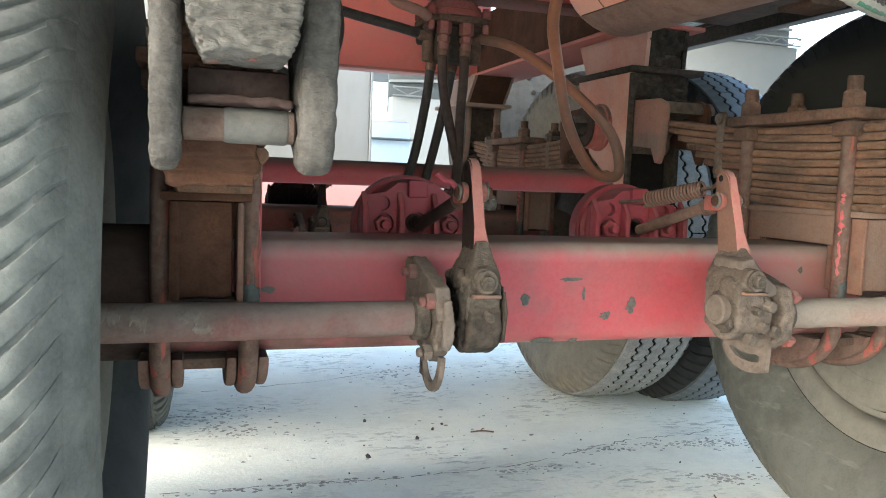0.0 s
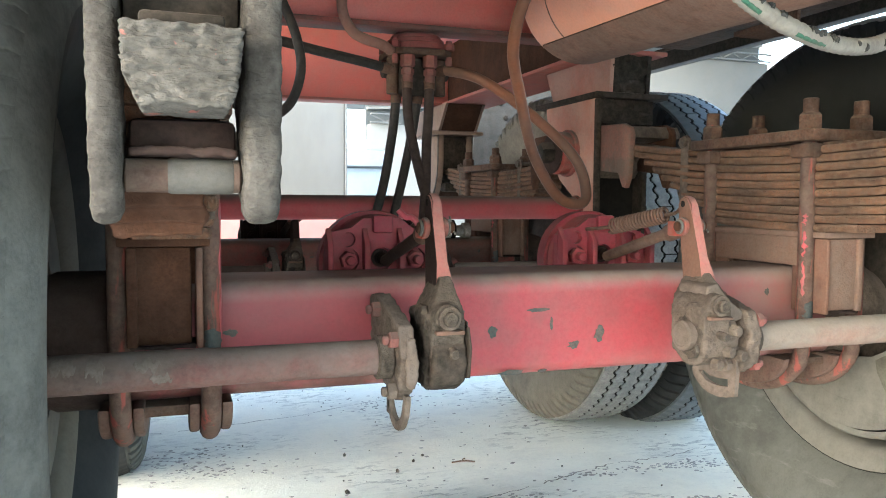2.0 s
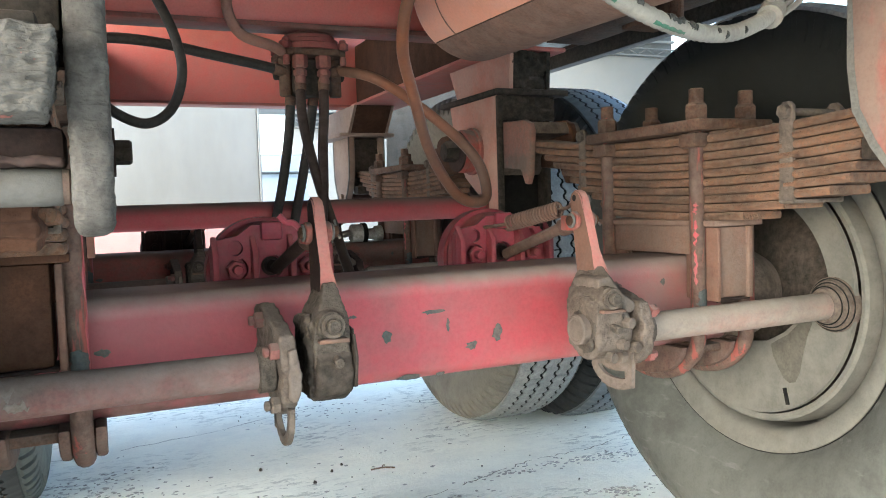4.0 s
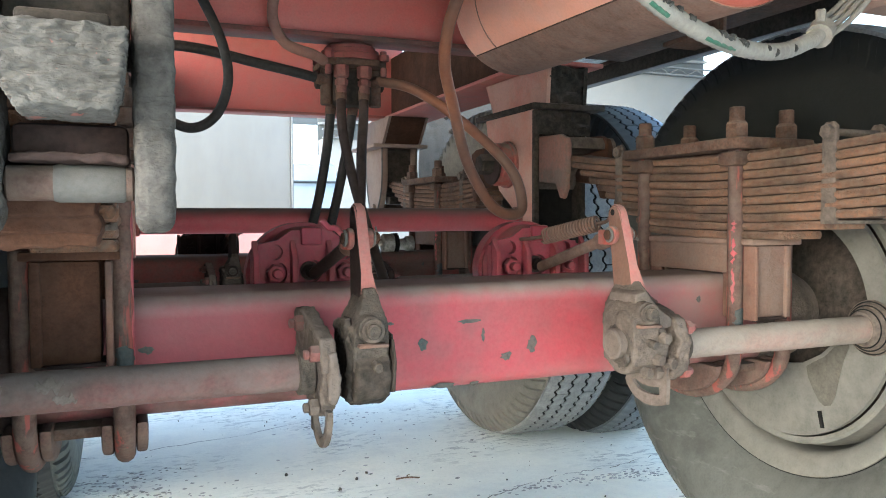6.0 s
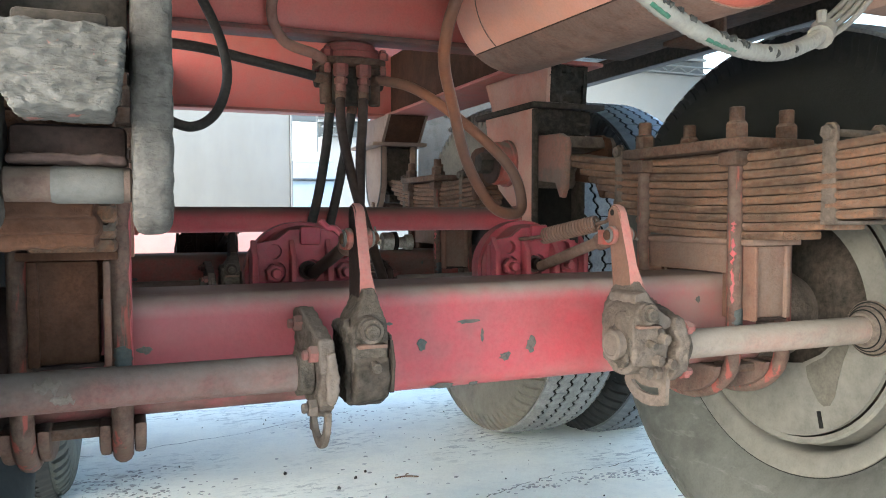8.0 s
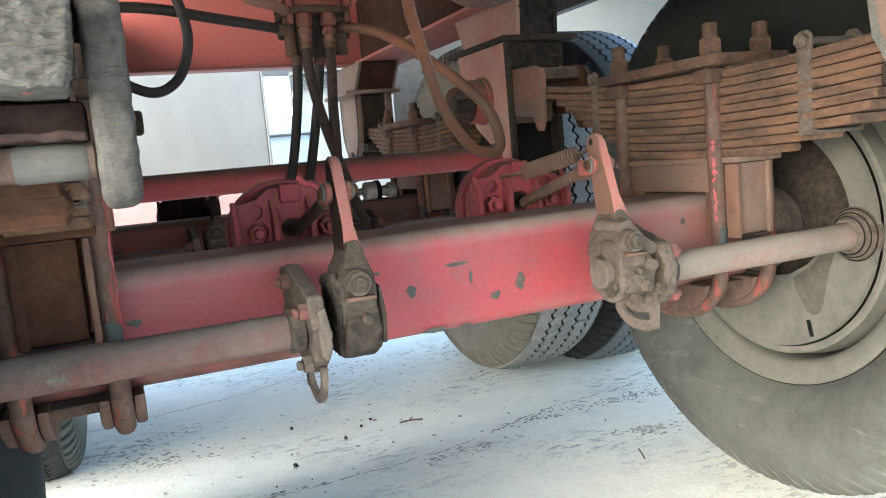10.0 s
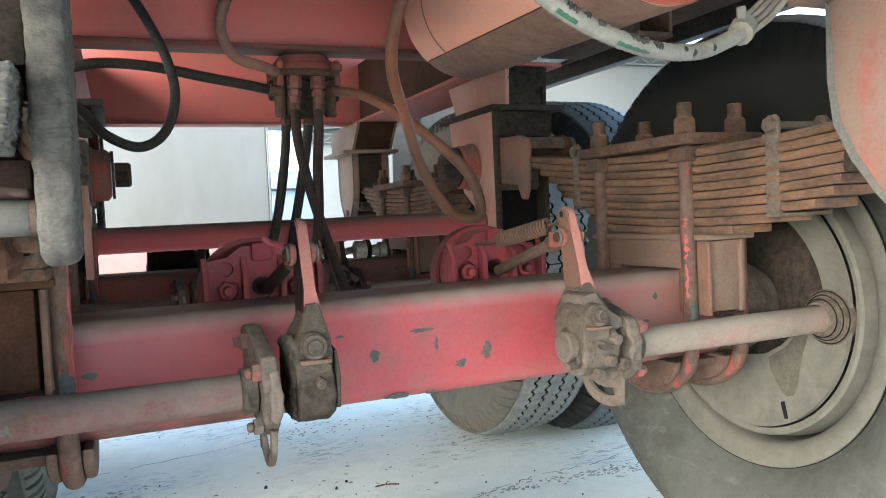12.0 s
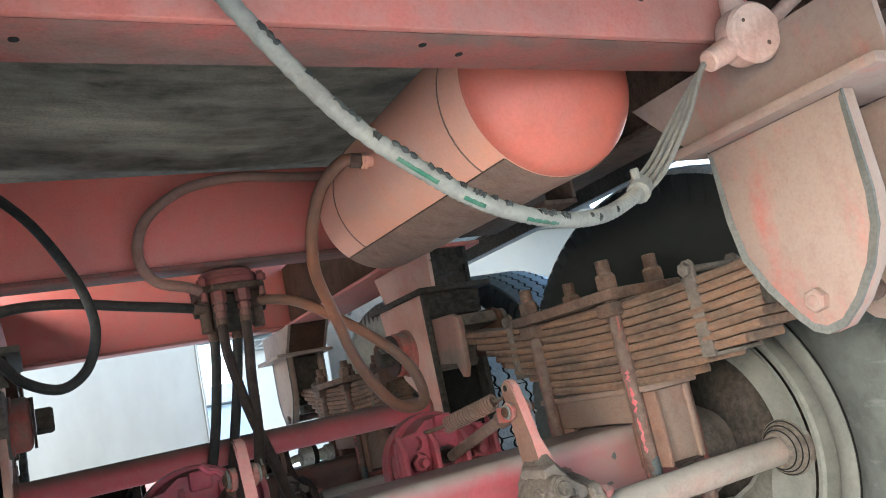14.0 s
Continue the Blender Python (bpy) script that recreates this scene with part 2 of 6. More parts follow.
BLUEBOX = surface("pale_blue_painted_metal", (0.32, 0.36, 0.384), (0.352, 0.384, 0.4), dust=0.1, rough=0.5, scale=2, dirt=0.05)
DIMWALL = surface("dull_grey_wall", (0.082, 0.086, 0.087), (0.072, 0.077, 0.078), dust=0.1, rough=0.9, scale=0.4, bump=0.1, dirt=0.1)
GREYWALL = surface("far_grey_wall", (0.128, 0.132, 0.132), (0.112, 0.12, 0.12), dust=0.1, rough=0.9, scale=0.4, bump=0.1, dirt=0.05)
ROOFDARK = surface("far_roof_sheet", (0.0432, 0.0504, 0.054), (0.0576, 0.0648, 0.0684), dust=0.1, rough=0.7, scale=0.5)
STEELGREY = surface("grey_roof_truss_steel", (0.072, 0.0792, 0.0828), (0.0936, 0.101, 0.104), dust=0.1, rough=0.6, scale=1)
GREYSHEET = surface("grey_dusty_sheet", (0.088, 0.086, 0.080), (0.118, 0.115, 0.108), dust=0.3, rough=0.9, scale=5, bump=0.4)
STONE = surface("dark_gravel", (0.036, 0.0338, 0.0324), (0.101, 0.0936, 0.0864), dust=0.2, rough=0.9)
STRAW = surface("brown_twig", (0.187, 0.108, 0.0648), (0.216, 0.13, 0.072), dust=0.1, rough=0.9)
CHIP = surface("bare_grey_metal", (0.0465, 0.0615, 0.06), (0.0825, 0.0713, 0.0638), dust=0.3, rough=0.75, scale=70, patch=(0.45, 0.6))
UNDERBOARD = surface("dirty_grey_floor_underside", (0.27, 0.26, 0.235), (0.47, 0.46, 0.435), dust=0.4, rough=0.9, scale=9, bump=0.8, patch=(0.4, 0.55))


def concrete():
    m, nt, p = node_material("dusty_concrete_ground")
    big, mid, fine = add_noise(nt, 1.3, 6, 0.6), add_noise(nt, 9, 6, 0.7), add_noise(nt, 110, 4, 0.7)
    zone, flake = add_noise(nt, 2.1, 3, 0.5), add_noise(nt, 40, 5, 0.7, (0.55, 1.3, 1))
    c = add_mix(nt, add_ramp(nt, big, 0.35, 0.65), (0.79, 0.80, 0.735), (0.85, 0.815, 0.71))
    c = add_mix(nt, add_math(nt, "MULTIPLY", add_ramp(nt, mid, 0.45, 0.72), 0.42), c, (0.56, 0.56, 0.535))
    c = add_mix(nt, add_math(nt, "MULTIPLY", add_ramp(nt, fine, 0.53, 0.70), 0.22), c, (0.46, 0.455, 0.44))
    peel = add_math(nt, "MULTIPLY", add_ramp(nt, zone, 0.46, 0.60), add_ramp(nt, flake, 0.53, 0.585))
    c = add_mix(nt, add_math(nt, "MULTIPLY", peel, 0.62), c, (0.28, 0.28, 0.27))
    nt.links.new(c, p.inputs["Base Color"])
    p.inputs["Roughness"].default_value = 0.9
    b = nt.nodes.new("ShaderNodeBump")
    b.inputs["Strength"].default_value, b.inputs["Distance"].default_value = 0.45, 0.010
    height = add_math(nt, "ADD", add_math(nt, "MULTIPLY", mid, 0.5), add_math(nt, "MULTIPLY", fine, 0.35))
    nt.links.new(add_math(nt, "SUBTRACT", height, add_math(nt, "MULTIPLY", peel, 0.3)), b.inputs["Height"])
    nt.links.new(b.outputs["Normal"], p.inputs["Normal"])
    return m


CONCRETE = concrete()


def shade_topped_rubber():
    """Dusty rubber, its upper part darkened to near black: shade painted into the colour."""
    m = surface("dusty_tyre_rubber_shaded_top", (0.055, 0.056, 0.050), (0.076, 0.077, 0.069), dust=0.6, rough=0.9, scale=4, bump=0.3, top=0.0, dust_colour=(0.090, 0.092, 0.083), dirt=0.12)
    nt = m.node_tree
    p = nt.nodes["Principled BSDF"]
    old = p.inputs["Base Color"].links[0].from_socket
    co = nt.nodes.new("ShaderNodeTexCoord")
    sep = nt.nodes.new("ShaderNodeSeparateXYZ")
    nt.links.new(co.outputs["Object"], sep.inputs["Vector"])
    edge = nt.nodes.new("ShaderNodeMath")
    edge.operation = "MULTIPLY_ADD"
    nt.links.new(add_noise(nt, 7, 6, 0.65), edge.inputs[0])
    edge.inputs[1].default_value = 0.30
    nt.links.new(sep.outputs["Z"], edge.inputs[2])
    # height mask with a noisy edge for the painted shade
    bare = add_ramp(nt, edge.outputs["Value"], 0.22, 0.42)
    streak = add_ramp(nt, add_noise(nt, 30, 5, 0.6, (1, 0.35, 1.6)), 0.60, 0.68)
    colour = add_mix(nt, add_math(nt, "MULTIPLY", streak, 0.3), old, (0.15, 0.15, 0.14))
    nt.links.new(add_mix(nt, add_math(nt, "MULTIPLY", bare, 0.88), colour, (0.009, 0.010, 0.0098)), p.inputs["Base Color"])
    return m


RUBBER_SHADE_TOP = shade_topped_rubber()


def wrinkle_mud(m, scale, distance):
    """Adds soft sideways wrinkles, like mud that dried as it ran."""
    nt = m.node_tree
    p = nt.nodes["Principled BSDF"]
    n = add_noise(nt, scale, 2.5, 0.55, (1, 1, 2.3))
    fold = nt.nodes.new("ShaderNodeMath")
    fold.operation = "PINGPONG"
    nt.links.new(n, fold.inputs[0])
    fold.inputs[1].default_value = 0.11
    b = nt.nodes.new("ShaderNodeBump")
    b.inputs["Strength"].default_value, b.inputs["Distance"].default_value = 0.9, distance
    nt.links.new(add_math(nt, "MULTIPLY", fold.outputs["Value"], 8.0), b.inputs["Height"])
    nt.links.new(p.inputs["Normal"].links[0].from_socket, b.inputs["Normal"])
    nt.links.new(b.outputs["Normal"], p.inputs["Normal"])
    return m


wrinkle_mud(MUD, 44, 0.0011)
wrinkle_mud(MUD_PLAIN, 44, 0.0007)


def speckled(source, name, colour, scale, lo, hi, stretch=(1, 1, 1.8)):
    """A copy of a dirty surface where specks of the paint below show through."""
    m = source.copy()
    m.name = name
    nt = m.node_tree
    p = nt.nodes["Principled BSDF"]
    old = p.inputs["Base Color"].links[0].from_socket
    nt.links.new(add_mix(nt, add_math(nt, "MULTIPLY", add_ramp(nt, add_noise(nt, scale, 4, 0.65, stretch), lo, hi), 0.8), old, colour), p.inputs["Base Color"])
    return m


TUBE_DUSTY = surface("dust_coated_tube", (0.150, 0.122, 0.105), (0.205, 0.118, 0.100), dust=0.45, rough=0.85, scale=7, bump=0.4, top=0.5, patch=(0.5, 0.68), dust_colour=(0.185, 0.162, 0.142), stretch=(0.5, 1, 1), dirt=0.2)
SCUFF = surface("pale_scuff", (0.108, 0.088, 0.076), (0.138, 0.117, 0.102), dust=0.5, rough=0.9, scale=60, top=0.2, dust_colour=(0.128, 0.112, 0.098), dirt=0.3)
SPINDLE = surface("dark_oily_brown_steel", (0.030, 0.019, 0.017), (0.052, 0.031, 0.027), dust=0.3, rough=0.8, scale=10, bump=0.5, top=0.3, dust_colour=(0.085, 0.066, 0.057), dirt=0.3)
EAR = surface("dusty_ear_paint", (0.185, 0.088, 0.069), (0.112, 0.081, 0.066), dust=0.35, rough=0.8, scale=13, top=0.5, patch=(0.45, 0.58), dust_colour=(0.12, 0.098, 0.082), dirt=0.25)
LEVER = surface("dusty_pink_lever_paint", (0.33, 0.112, 0.100), (0.26, 0.122, 0.105), dust=0.35, rough=0.7, scale=12, top=0.4, dust_colour=(0.215, 0.15, 0.13), dirt=0.15)
PIPE_WORN = speckled(PIPE, "brown_steel_with_red_paint_left", (0.2, 0.048, 0.040), 24, 0.555, 0.62, (2.2, 2.2, 0.35))
MUD_PAINT = speckled(MUD, "caked_mud_over_red_paint", (0.24, 0.085, 0.07), 30, 0.635, 0.67)

# ---- shapes ----
ROOTS = {}


def thing(name, at, label, category, group="", kind=""):
    """An Empty at the base of a thing, whose parts are built in world metres."""
    ob = new(name)
    ob.empty_display_size = 0.05
    ob.location = at
    ROOTS[ob] = Vector(at)
    return tagged(ob, label, category, group, kind)


def finish(bm, sharp=38):
    bmesh.ops.recalc_face_normals(bm, faces=bm.faces)
    for f in bm.faces:
        f.smooth = True
    for e in bm.edges:
        if len(e.link_faces) == 2 and e.calc_face_angle(0) > radians(sharp):
            e.smooth = False


def part(name, bm, material, parent=None, label="", sharp=38):
    """Links a bmesh as ONE mesh object under a thing or a part."""
    root = ROOTS.get(parent, Vector((0, 0, 0)))
    finish(bm, sharp)
    if parent is not None:
        bmesh.ops.translate(bm, verts=bm.verts, vec=-root)
    me = bpy.data.meshes.new(name)
    bm.to_mesh(me)
    bm.free()
    me.materials.append(material)
    ob = new(name, me)
    if parent is not None:
        ob.parent = parent
        ROOTS[ob] = root
    if label:
        ob["label"] = label
    return ob


def single(name, bm, material, label, category, group="", kind="", sharp=38):
    """A thing that is one mesh."""
    return tagged(part(name, bm, material, None, "", sharp), label, category, group, kind)


def box(bm, x0, x1, y0, y1, z0, z1, bev=0.003, seg=2):
    made = bmesh.ops.create_cube(bm, size=1, matrix=Matrix.LocRotScale(((x0 + x1) / 2, (y0 + y1) / 2, (z0 + z1) / 2), None, (abs(x1 - x0), abs(y1 - y0), abs(z1 - z0))))
    if bev:
        edges = {e for v in made["verts"] for e in v.link_edges}
        bmesh.ops.bevel(bm, geom=list(edges), offset=bev, segments=seg, affect="EDGES", profile=0.5)
    return bm


def prism(bm, pts, axis, a, b, bev=0.0):
    """A polygon in the plane across an axis, pulled from a to b along it. axis x: (y, z); y: (x, z); z: (x, y)."""
    def at(p, c):
        return {"x": (c, p[0], p[1]), "y": (p[0], c, p[1]), "z": (p[0], p[1], c)}[axis]
    lo = [bm.verts.new(at(p, a)) for p in pts]
    hi = [bm.verts.new(at(p, b)) for p in pts]
    n = len(pts)
    faces = [bm.faces.new(lo[::-1]), bm.faces.new(hi)] + [bm.faces.new((lo[i], lo[(i + 1) % n], hi[(i + 1) % n], hi[i])) for i in range(n)]
    if bev:
        edges = {e for f in faces[:2] for e in f.edges}
        bmesh.ops.recalc_face_normals(bm, faces=faces)
        bmesh.ops.bevel(bm, geom=list(edges), offset=bev, segments=2, affect="EDGES", profile=0.5)
    return bm


def basis(axis):
    z = Vector(axis).normalized()
    x = z.orthogonal().normalized()
    return x, z.cross(x), z


def lathe(bm, profile, origin, axis, n=32, close=False):
    """Turns a profile of (along, radius) round an axis."""
    x, y, z = basis(axis)
    o = Vector(origin)
    rings = []
    for a, r in profile:
        if r < 1e-6:
            rings.append([bm.verts.new(o + z * a)])
        else:
            rings.append([bm.verts.new(o + z * a + (x * math.cos(2 * math.pi * i / n) + y * math.sin(2 * math.pi * i / n)) * r) for i in range(n)])
    pairs = list(zip(rings, rings[1:])) + ([(rings[-1], rings[0])] if close else [])
    for p, q in pairs:
        for i in range(n):
            j = (i + 1) % n
            if len(p) == 1 and len(q) == 1:
                continue
            if len(p) == 1:
                bm.faces.new((p[0], q[i], q[j]))
            elif len(q) == 1:
                bm.faces.new((p[i], q[0], p[j]))
            else:
                bm.faces.new((p[i], q[i], q[j], p[j]))
    return bm


def rod(bm, p, q, r, n=18, bev=0.0015, r2=None):
    p, q = Vector(p), Vector(q)
    d = (q - p).length
    r2 = r if r2 is None else r2
    return lathe(bm, [(0, 0), (0, r - bev), (bev, r), (d - bev, r2), (d, r2 - bev), (d, 0)], p, q - p, n)


def hexnut(bm, p, axis, r, h):
    x, y, z = basis(axis)
    p = Vector(p)
    for a, b, s, t in ((0, h * 0.85, 1, 1), (h * 0.85, h, 1, 0.86)):
        lo = [bm.verts.new(p + z * a + (x * math.cos(k * math.pi / 3) + y * math.sin(k * math.pi / 3)) * r * s) for k in range(6)]
        hi = [bm.verts.new(p + z * b + (x * math.cos(k * math.pi / 3) + y * math.sin(k * math.pi / 3)) * r * t) for k in range(6)]
        for k in range(6):
            bm.faces.new((lo[k], lo[(k + 1) % 6], hi[(k + 1) % 6], hi[k]))
        bm.faces.new(hi)
        if a == 0:
            bm.faces.new(lo[::-1])
    return bm


def glide(pts, steps=10):
    """A smooth line through the points."""
    v = [Vector(p) for p in pts]
    v = [2 * v[0] - v[1]] + v + [2 * v[-1] - v[-2]]
    out = []
    for i in range(1, len(v) - 2):
        a, b, c, d = v[i - 1:i + 3]
        for k in range(steps):
            t = k / steps
            out.append(0.5 * (2 * b + (c - a) * t + (2 * a - 5 * b + 4 * c - d) * t * t + (3 * b - a - 3 * c + d) * t ** 3))
    out.append(v[-2])
    return out


def sweep(bm, pts, r, n=12, steps=10, radii=None):
    """A round tube along a smooth line."""
    line = glide(pts, steps) if steps else [Vector(p) for p in pts]
    side = (line[1] - line[0]).orthogonal().normalized()
    rings = []
    for i, p in enumerate(line):
        t = (line[min(i + 1, len(line) - 1)] - line[max(i - 1, 0)]).normalized()
        side = (side - t * side.dot(t)).normalized()
        up = t.cross(side)
        rr = radii(i / (len(line) - 1)) if radii else r
        rings.append([bm.verts.new(p + (side * math.cos(2 * math.pi * k / n) + up * math.sin(2 * math.pi * k / n)) * rr) for k in range(n)])
    for a, b in zip(rings, rings[1:]):
        for k in range(n):
            bm.faces.new((a[k], a[(k + 1) % n], b[(k + 1) % n], b[k]))
    bm.faces.new(rings[0][::-1])
    bm.faces.new(rings[-1])
    return bm


def coil(bm, p, q, r, wire, turns):
    p, q = Vector(p), Vector(q)
    x, y, z = basis(q - p)
    n = turns * 12
    pts = [p + (q - p) * (i / n) + (x * math.cos(i * math.pi / 6) + y * math.sin(i * math.pi / 6)) * r for i in range(n + 1)]
    return sweep(bm, pts, wire, 6, 0)


def lumpy(bm, cuts, amp, size, seed=0.0):
    """Caked dirt: finer faces, pushed in and out by noise."""
    bmesh.ops.recalc_face_normals(bm, faces=bm.faces)
    if cuts:
        bmesh.ops.subdivide_edges(bm, edges=bm.edges, cuts=cuts, use_grid_fill=True)
    bm.normal_update()
    size = size if isinstance(size, tuple) else (size, size, size)
    moves = []
    for v in bm.verts:
        c = Vector([a * b for a, b in zip(v.co, size)]) + Vector((seed, seed, seed))
        moves.append(v.normal * amp * (noise.noise(c) + 0.6 * noise.noise(c * 2.3)))
    for v, d in zip(bm.verts, moves):
        v.co += d
    return bm


def B():
    return bmesh.new()


def caked(ob, voxel, amp, size, seed=0.0, ridged=False):
    """Turns a part into one rounded skin and roughens it like caked dirt or rough casting."""
    md = ob.modifiers.new("skin", "REMESH")
    md.mode, md.voxel_size = "VOXEL", voxel
    dg = bpy.context.evaluated_depsgraph_get()
    me = bpy.data.meshes.new_from_object(ob.evaluated_get(dg))
    ob.modifiers.clear()
    me.name = ob.data.name
    if not me.materials:
        me.materials.append(ob.data.materials[0])
    ob.data = me
    bm = B()
    bm.from_mesh(me)
    for _ in range(1 if ridged else 2):
        bmesh.ops.smooth_vert(bm, verts=bm.verts, factor=0.5, use_axis_x=True, use_axis_y=True, use_axis_z=True)
    bm.normal_update()
    moves = []
    for v in bm.verts:
        c = Vector([a * b for a, b in zip(v.co, size)]) + Vector((seed, seed, seed))
        moves.append(v.normal * amp * ((noise.noise(c) + 0.5 * noise.noise(c * 2.1)) if not ridged else 1.3 - 3.2 * abs(noise.noise(c)) - 1.2 * abs(noise.noise(c * 1.9))))
    for v, d in zip(bm.verts, moves):
        v.co += d
    for f in bm.faces:
        f.smooth = True
    bm.to_mesh(me)
    bm.free()
    return ob


def shell_patch(p, q, r, a0, a1, seed, rough=0.25, lift=0.0009):
    """A thin uneven skin of paint or dirt on a round bar between p and q, from angle a0 to a1."""
    p, q = Vector(p), Vector(q)
    z = (q - p).normalized()
    x = Vector((0, -1, 0)) - z * Vector((0, -1, 0)).dot(z)
    x.normalize()
    y = z.cross(x)
    n, m = 26, 8
    bm = B()
    rows = []
    for i in range(n + 1):
        u = i / n
        taper = min(1.0, 6 * u + 0.15, 6 * (1 - u) + 0.15)
        lo = a0 + (a1 - a0) * rough * (0.5 + noise.noise((u * 6, seed, 1))) * 0.9
        hi = a1 - (a1 - a0) * rough * (0.5 + noise.noise((u * 6, seed, 7))) * 0.9
        mid = (lo + hi) / 2
        lo, hi = mid + (lo - mid) * taper, mid + (hi - mid) * taper
        row = []
        for k in range(m + 1):
            a = radians(lo + (hi - lo) * k / m)
            rr = r + (lift if 0 < k < m and 0 < i < n else -lift * 0.6)
            row.append(bm.verts.new(p + (q - p) * u + (x * math.cos(a) + y * math.sin(a)) * rr))
        rows.append(row)
    for a, b in zip(rows, rows[1:]):
        for k in range(m):
            bm.faces.new((a[k], a[k + 1], b[k + 1], b[k]))
    return bm


def pierced(bm, outer, holes, a, b):
    """A plate across y from a to b with round holes (x, z, radius) through it."""
    loops = [outer] + [[(x + r * math.cos(k * math.pi / 10), z + r * math.sin(k * math.pi / 10)) for k in range(20)] for x, z, r in holes]
    edges = []
    for loop in loops:
        vs = [bm.verts.new((x, a, z)) for x, z in loop]
        edges += [bm.edges.new((vs[i], vs[(i + 1) % len(vs)])) for i in range(len(vs))]
    made = bmesh.ops.triangle_fill(bm, edges=edges, use_beauty=True)
    faces = [f for f in made["geom"] if isinstance(f, bmesh.types.BMFace)]
    ext = bmesh.ops.extrude_face_region(bm, geom=faces)
    bmesh.ops.translate(bm, verts=[v for v in ext["geom"] if isinstance(v, bmesh.types.BMVert)], vec=(0, b - a, 0))
    return bm


def repaint(ob, swaps):
    """Gives the parts of one copy other materials than its source has."""
    for child in ob.children_recursive:
        if child.type == "MESH" and child.data.materials and child.data.materials[0] in swaps:
            child.data = child.data.copy()
            child.data.materials[0] = swaps[child.data.materials[0]]
    return ob


def beam_paint():
    """Red paint, brown road dirt towards one wheel, shade painted towards the other."""
    m = RED.copy()
    m.name = "axle_red_paint"
    nt = m.node_tree
    p = nt.nodes["Principled BSDF"]
    old = p.inputs["Base Color"].links[0].from_socket
    co = nt.nodes.new("ShaderNodeTexCoord")
    sep = nt.nodes.new("ShaderNodeSeparateXYZ")
    nt.links.new(co.outputs["Object"], sep.inputs["Vector"])
    splash = add_math(nt, "MULTIPLY", add_ramp(nt, sep.outputs["X"], 0.22, 0.40), add_ramp(nt, add_noise(nt, 7, 5, 0.7), 0.25, 0.6))
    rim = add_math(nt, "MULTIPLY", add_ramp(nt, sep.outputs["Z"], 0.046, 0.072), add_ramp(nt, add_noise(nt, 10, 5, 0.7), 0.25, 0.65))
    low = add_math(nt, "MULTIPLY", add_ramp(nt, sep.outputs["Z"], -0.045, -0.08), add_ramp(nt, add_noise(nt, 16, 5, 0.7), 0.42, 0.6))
    # shade painted in towards the other wheel; brown dirt along its lower edge
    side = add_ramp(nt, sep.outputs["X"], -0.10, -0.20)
    overlay = add_math(nt, "MULTIPLY", side, add_math(nt, "ADD", 0.30, add_math(nt, "MULTIPLY", add_noise(nt, 9, 5, 0.7), 0.30)))
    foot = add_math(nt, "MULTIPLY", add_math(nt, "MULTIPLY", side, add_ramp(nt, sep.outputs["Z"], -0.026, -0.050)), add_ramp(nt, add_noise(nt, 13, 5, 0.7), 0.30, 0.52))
    c = add_mix(nt, overlay, old, (0.130, 0.038, 0.046))
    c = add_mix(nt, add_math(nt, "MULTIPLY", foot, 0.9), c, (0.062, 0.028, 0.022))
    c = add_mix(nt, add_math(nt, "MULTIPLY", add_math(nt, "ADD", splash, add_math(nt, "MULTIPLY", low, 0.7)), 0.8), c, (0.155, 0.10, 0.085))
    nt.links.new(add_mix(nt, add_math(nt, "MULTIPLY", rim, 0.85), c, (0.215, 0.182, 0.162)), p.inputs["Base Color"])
    return m


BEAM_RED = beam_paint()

# ---- the ground ----
AX, TRACK, SPAN = 0.503, 0.508, 1.28


def lie(x, y):
    """The height of the concrete, which dips a little beyond the first axle."""
    u = min(1.0, max(0.0, (y - 0.25) / 0.9))
    return 0.012 * noise.noise((x * 0.9, y * 0.9, 0)) + 0.004 * noise.noise((x * 4, y * 4, 3)) - 0.004 - 0.046 * u * u * (3 - 2 * u)


def ground():
    bm = B()
    xs = np.concatenate((-np.geomspace(120, 3.2, 10), np.linspace(-3, 3, 61), np.geomspace(3.2, 120, 10)))
    ys = np.concatenate((-np.geomspace(120, 2.2, 10), np.linspace(-2, 5, 71), np.geomspace(5.3, 160, 10)))
    grid = [[bm.verts.new((x, y, lie(x, y))) for x in xs] for y in ys]
    for j in range(len(ys) - 1):
        for i in range(len(xs) - 1):
            bm.faces.new((grid[j][i], grid[j][i + 1], grid[j + 1][i + 1], grid[j + 1][i]))
    return single("ground", bm, CONCRETE, "pale dusty concrete yard with cracks and dirt", "ground", kind="structure")


ground_sheet = ground()


# ---- wheels ----
def tyre_mesh(bm):
    half = [(0.066, 0.291), (0.074, 0.300), (0.079, 0.3085), (0.085, 0.3135), (0.094, 0.3225), (0.108, 0.338), (0.123, 0.362), (0.133, 0.39), (0.1365, 0.415), (0.133, 0.44), (0.124, 0.463), (0.116, 0.477), (0.110, 0.488), (0.1, 0.4985)]
    prof = [(-a, r) for a, r in half] + [(-0.05, 0.502), (0.05, 0.502)] + [(a, r) for a, r in half[::-1]]
    return lathe(bm, prof, (0, 0, 0), (1, 0, 0), 96)


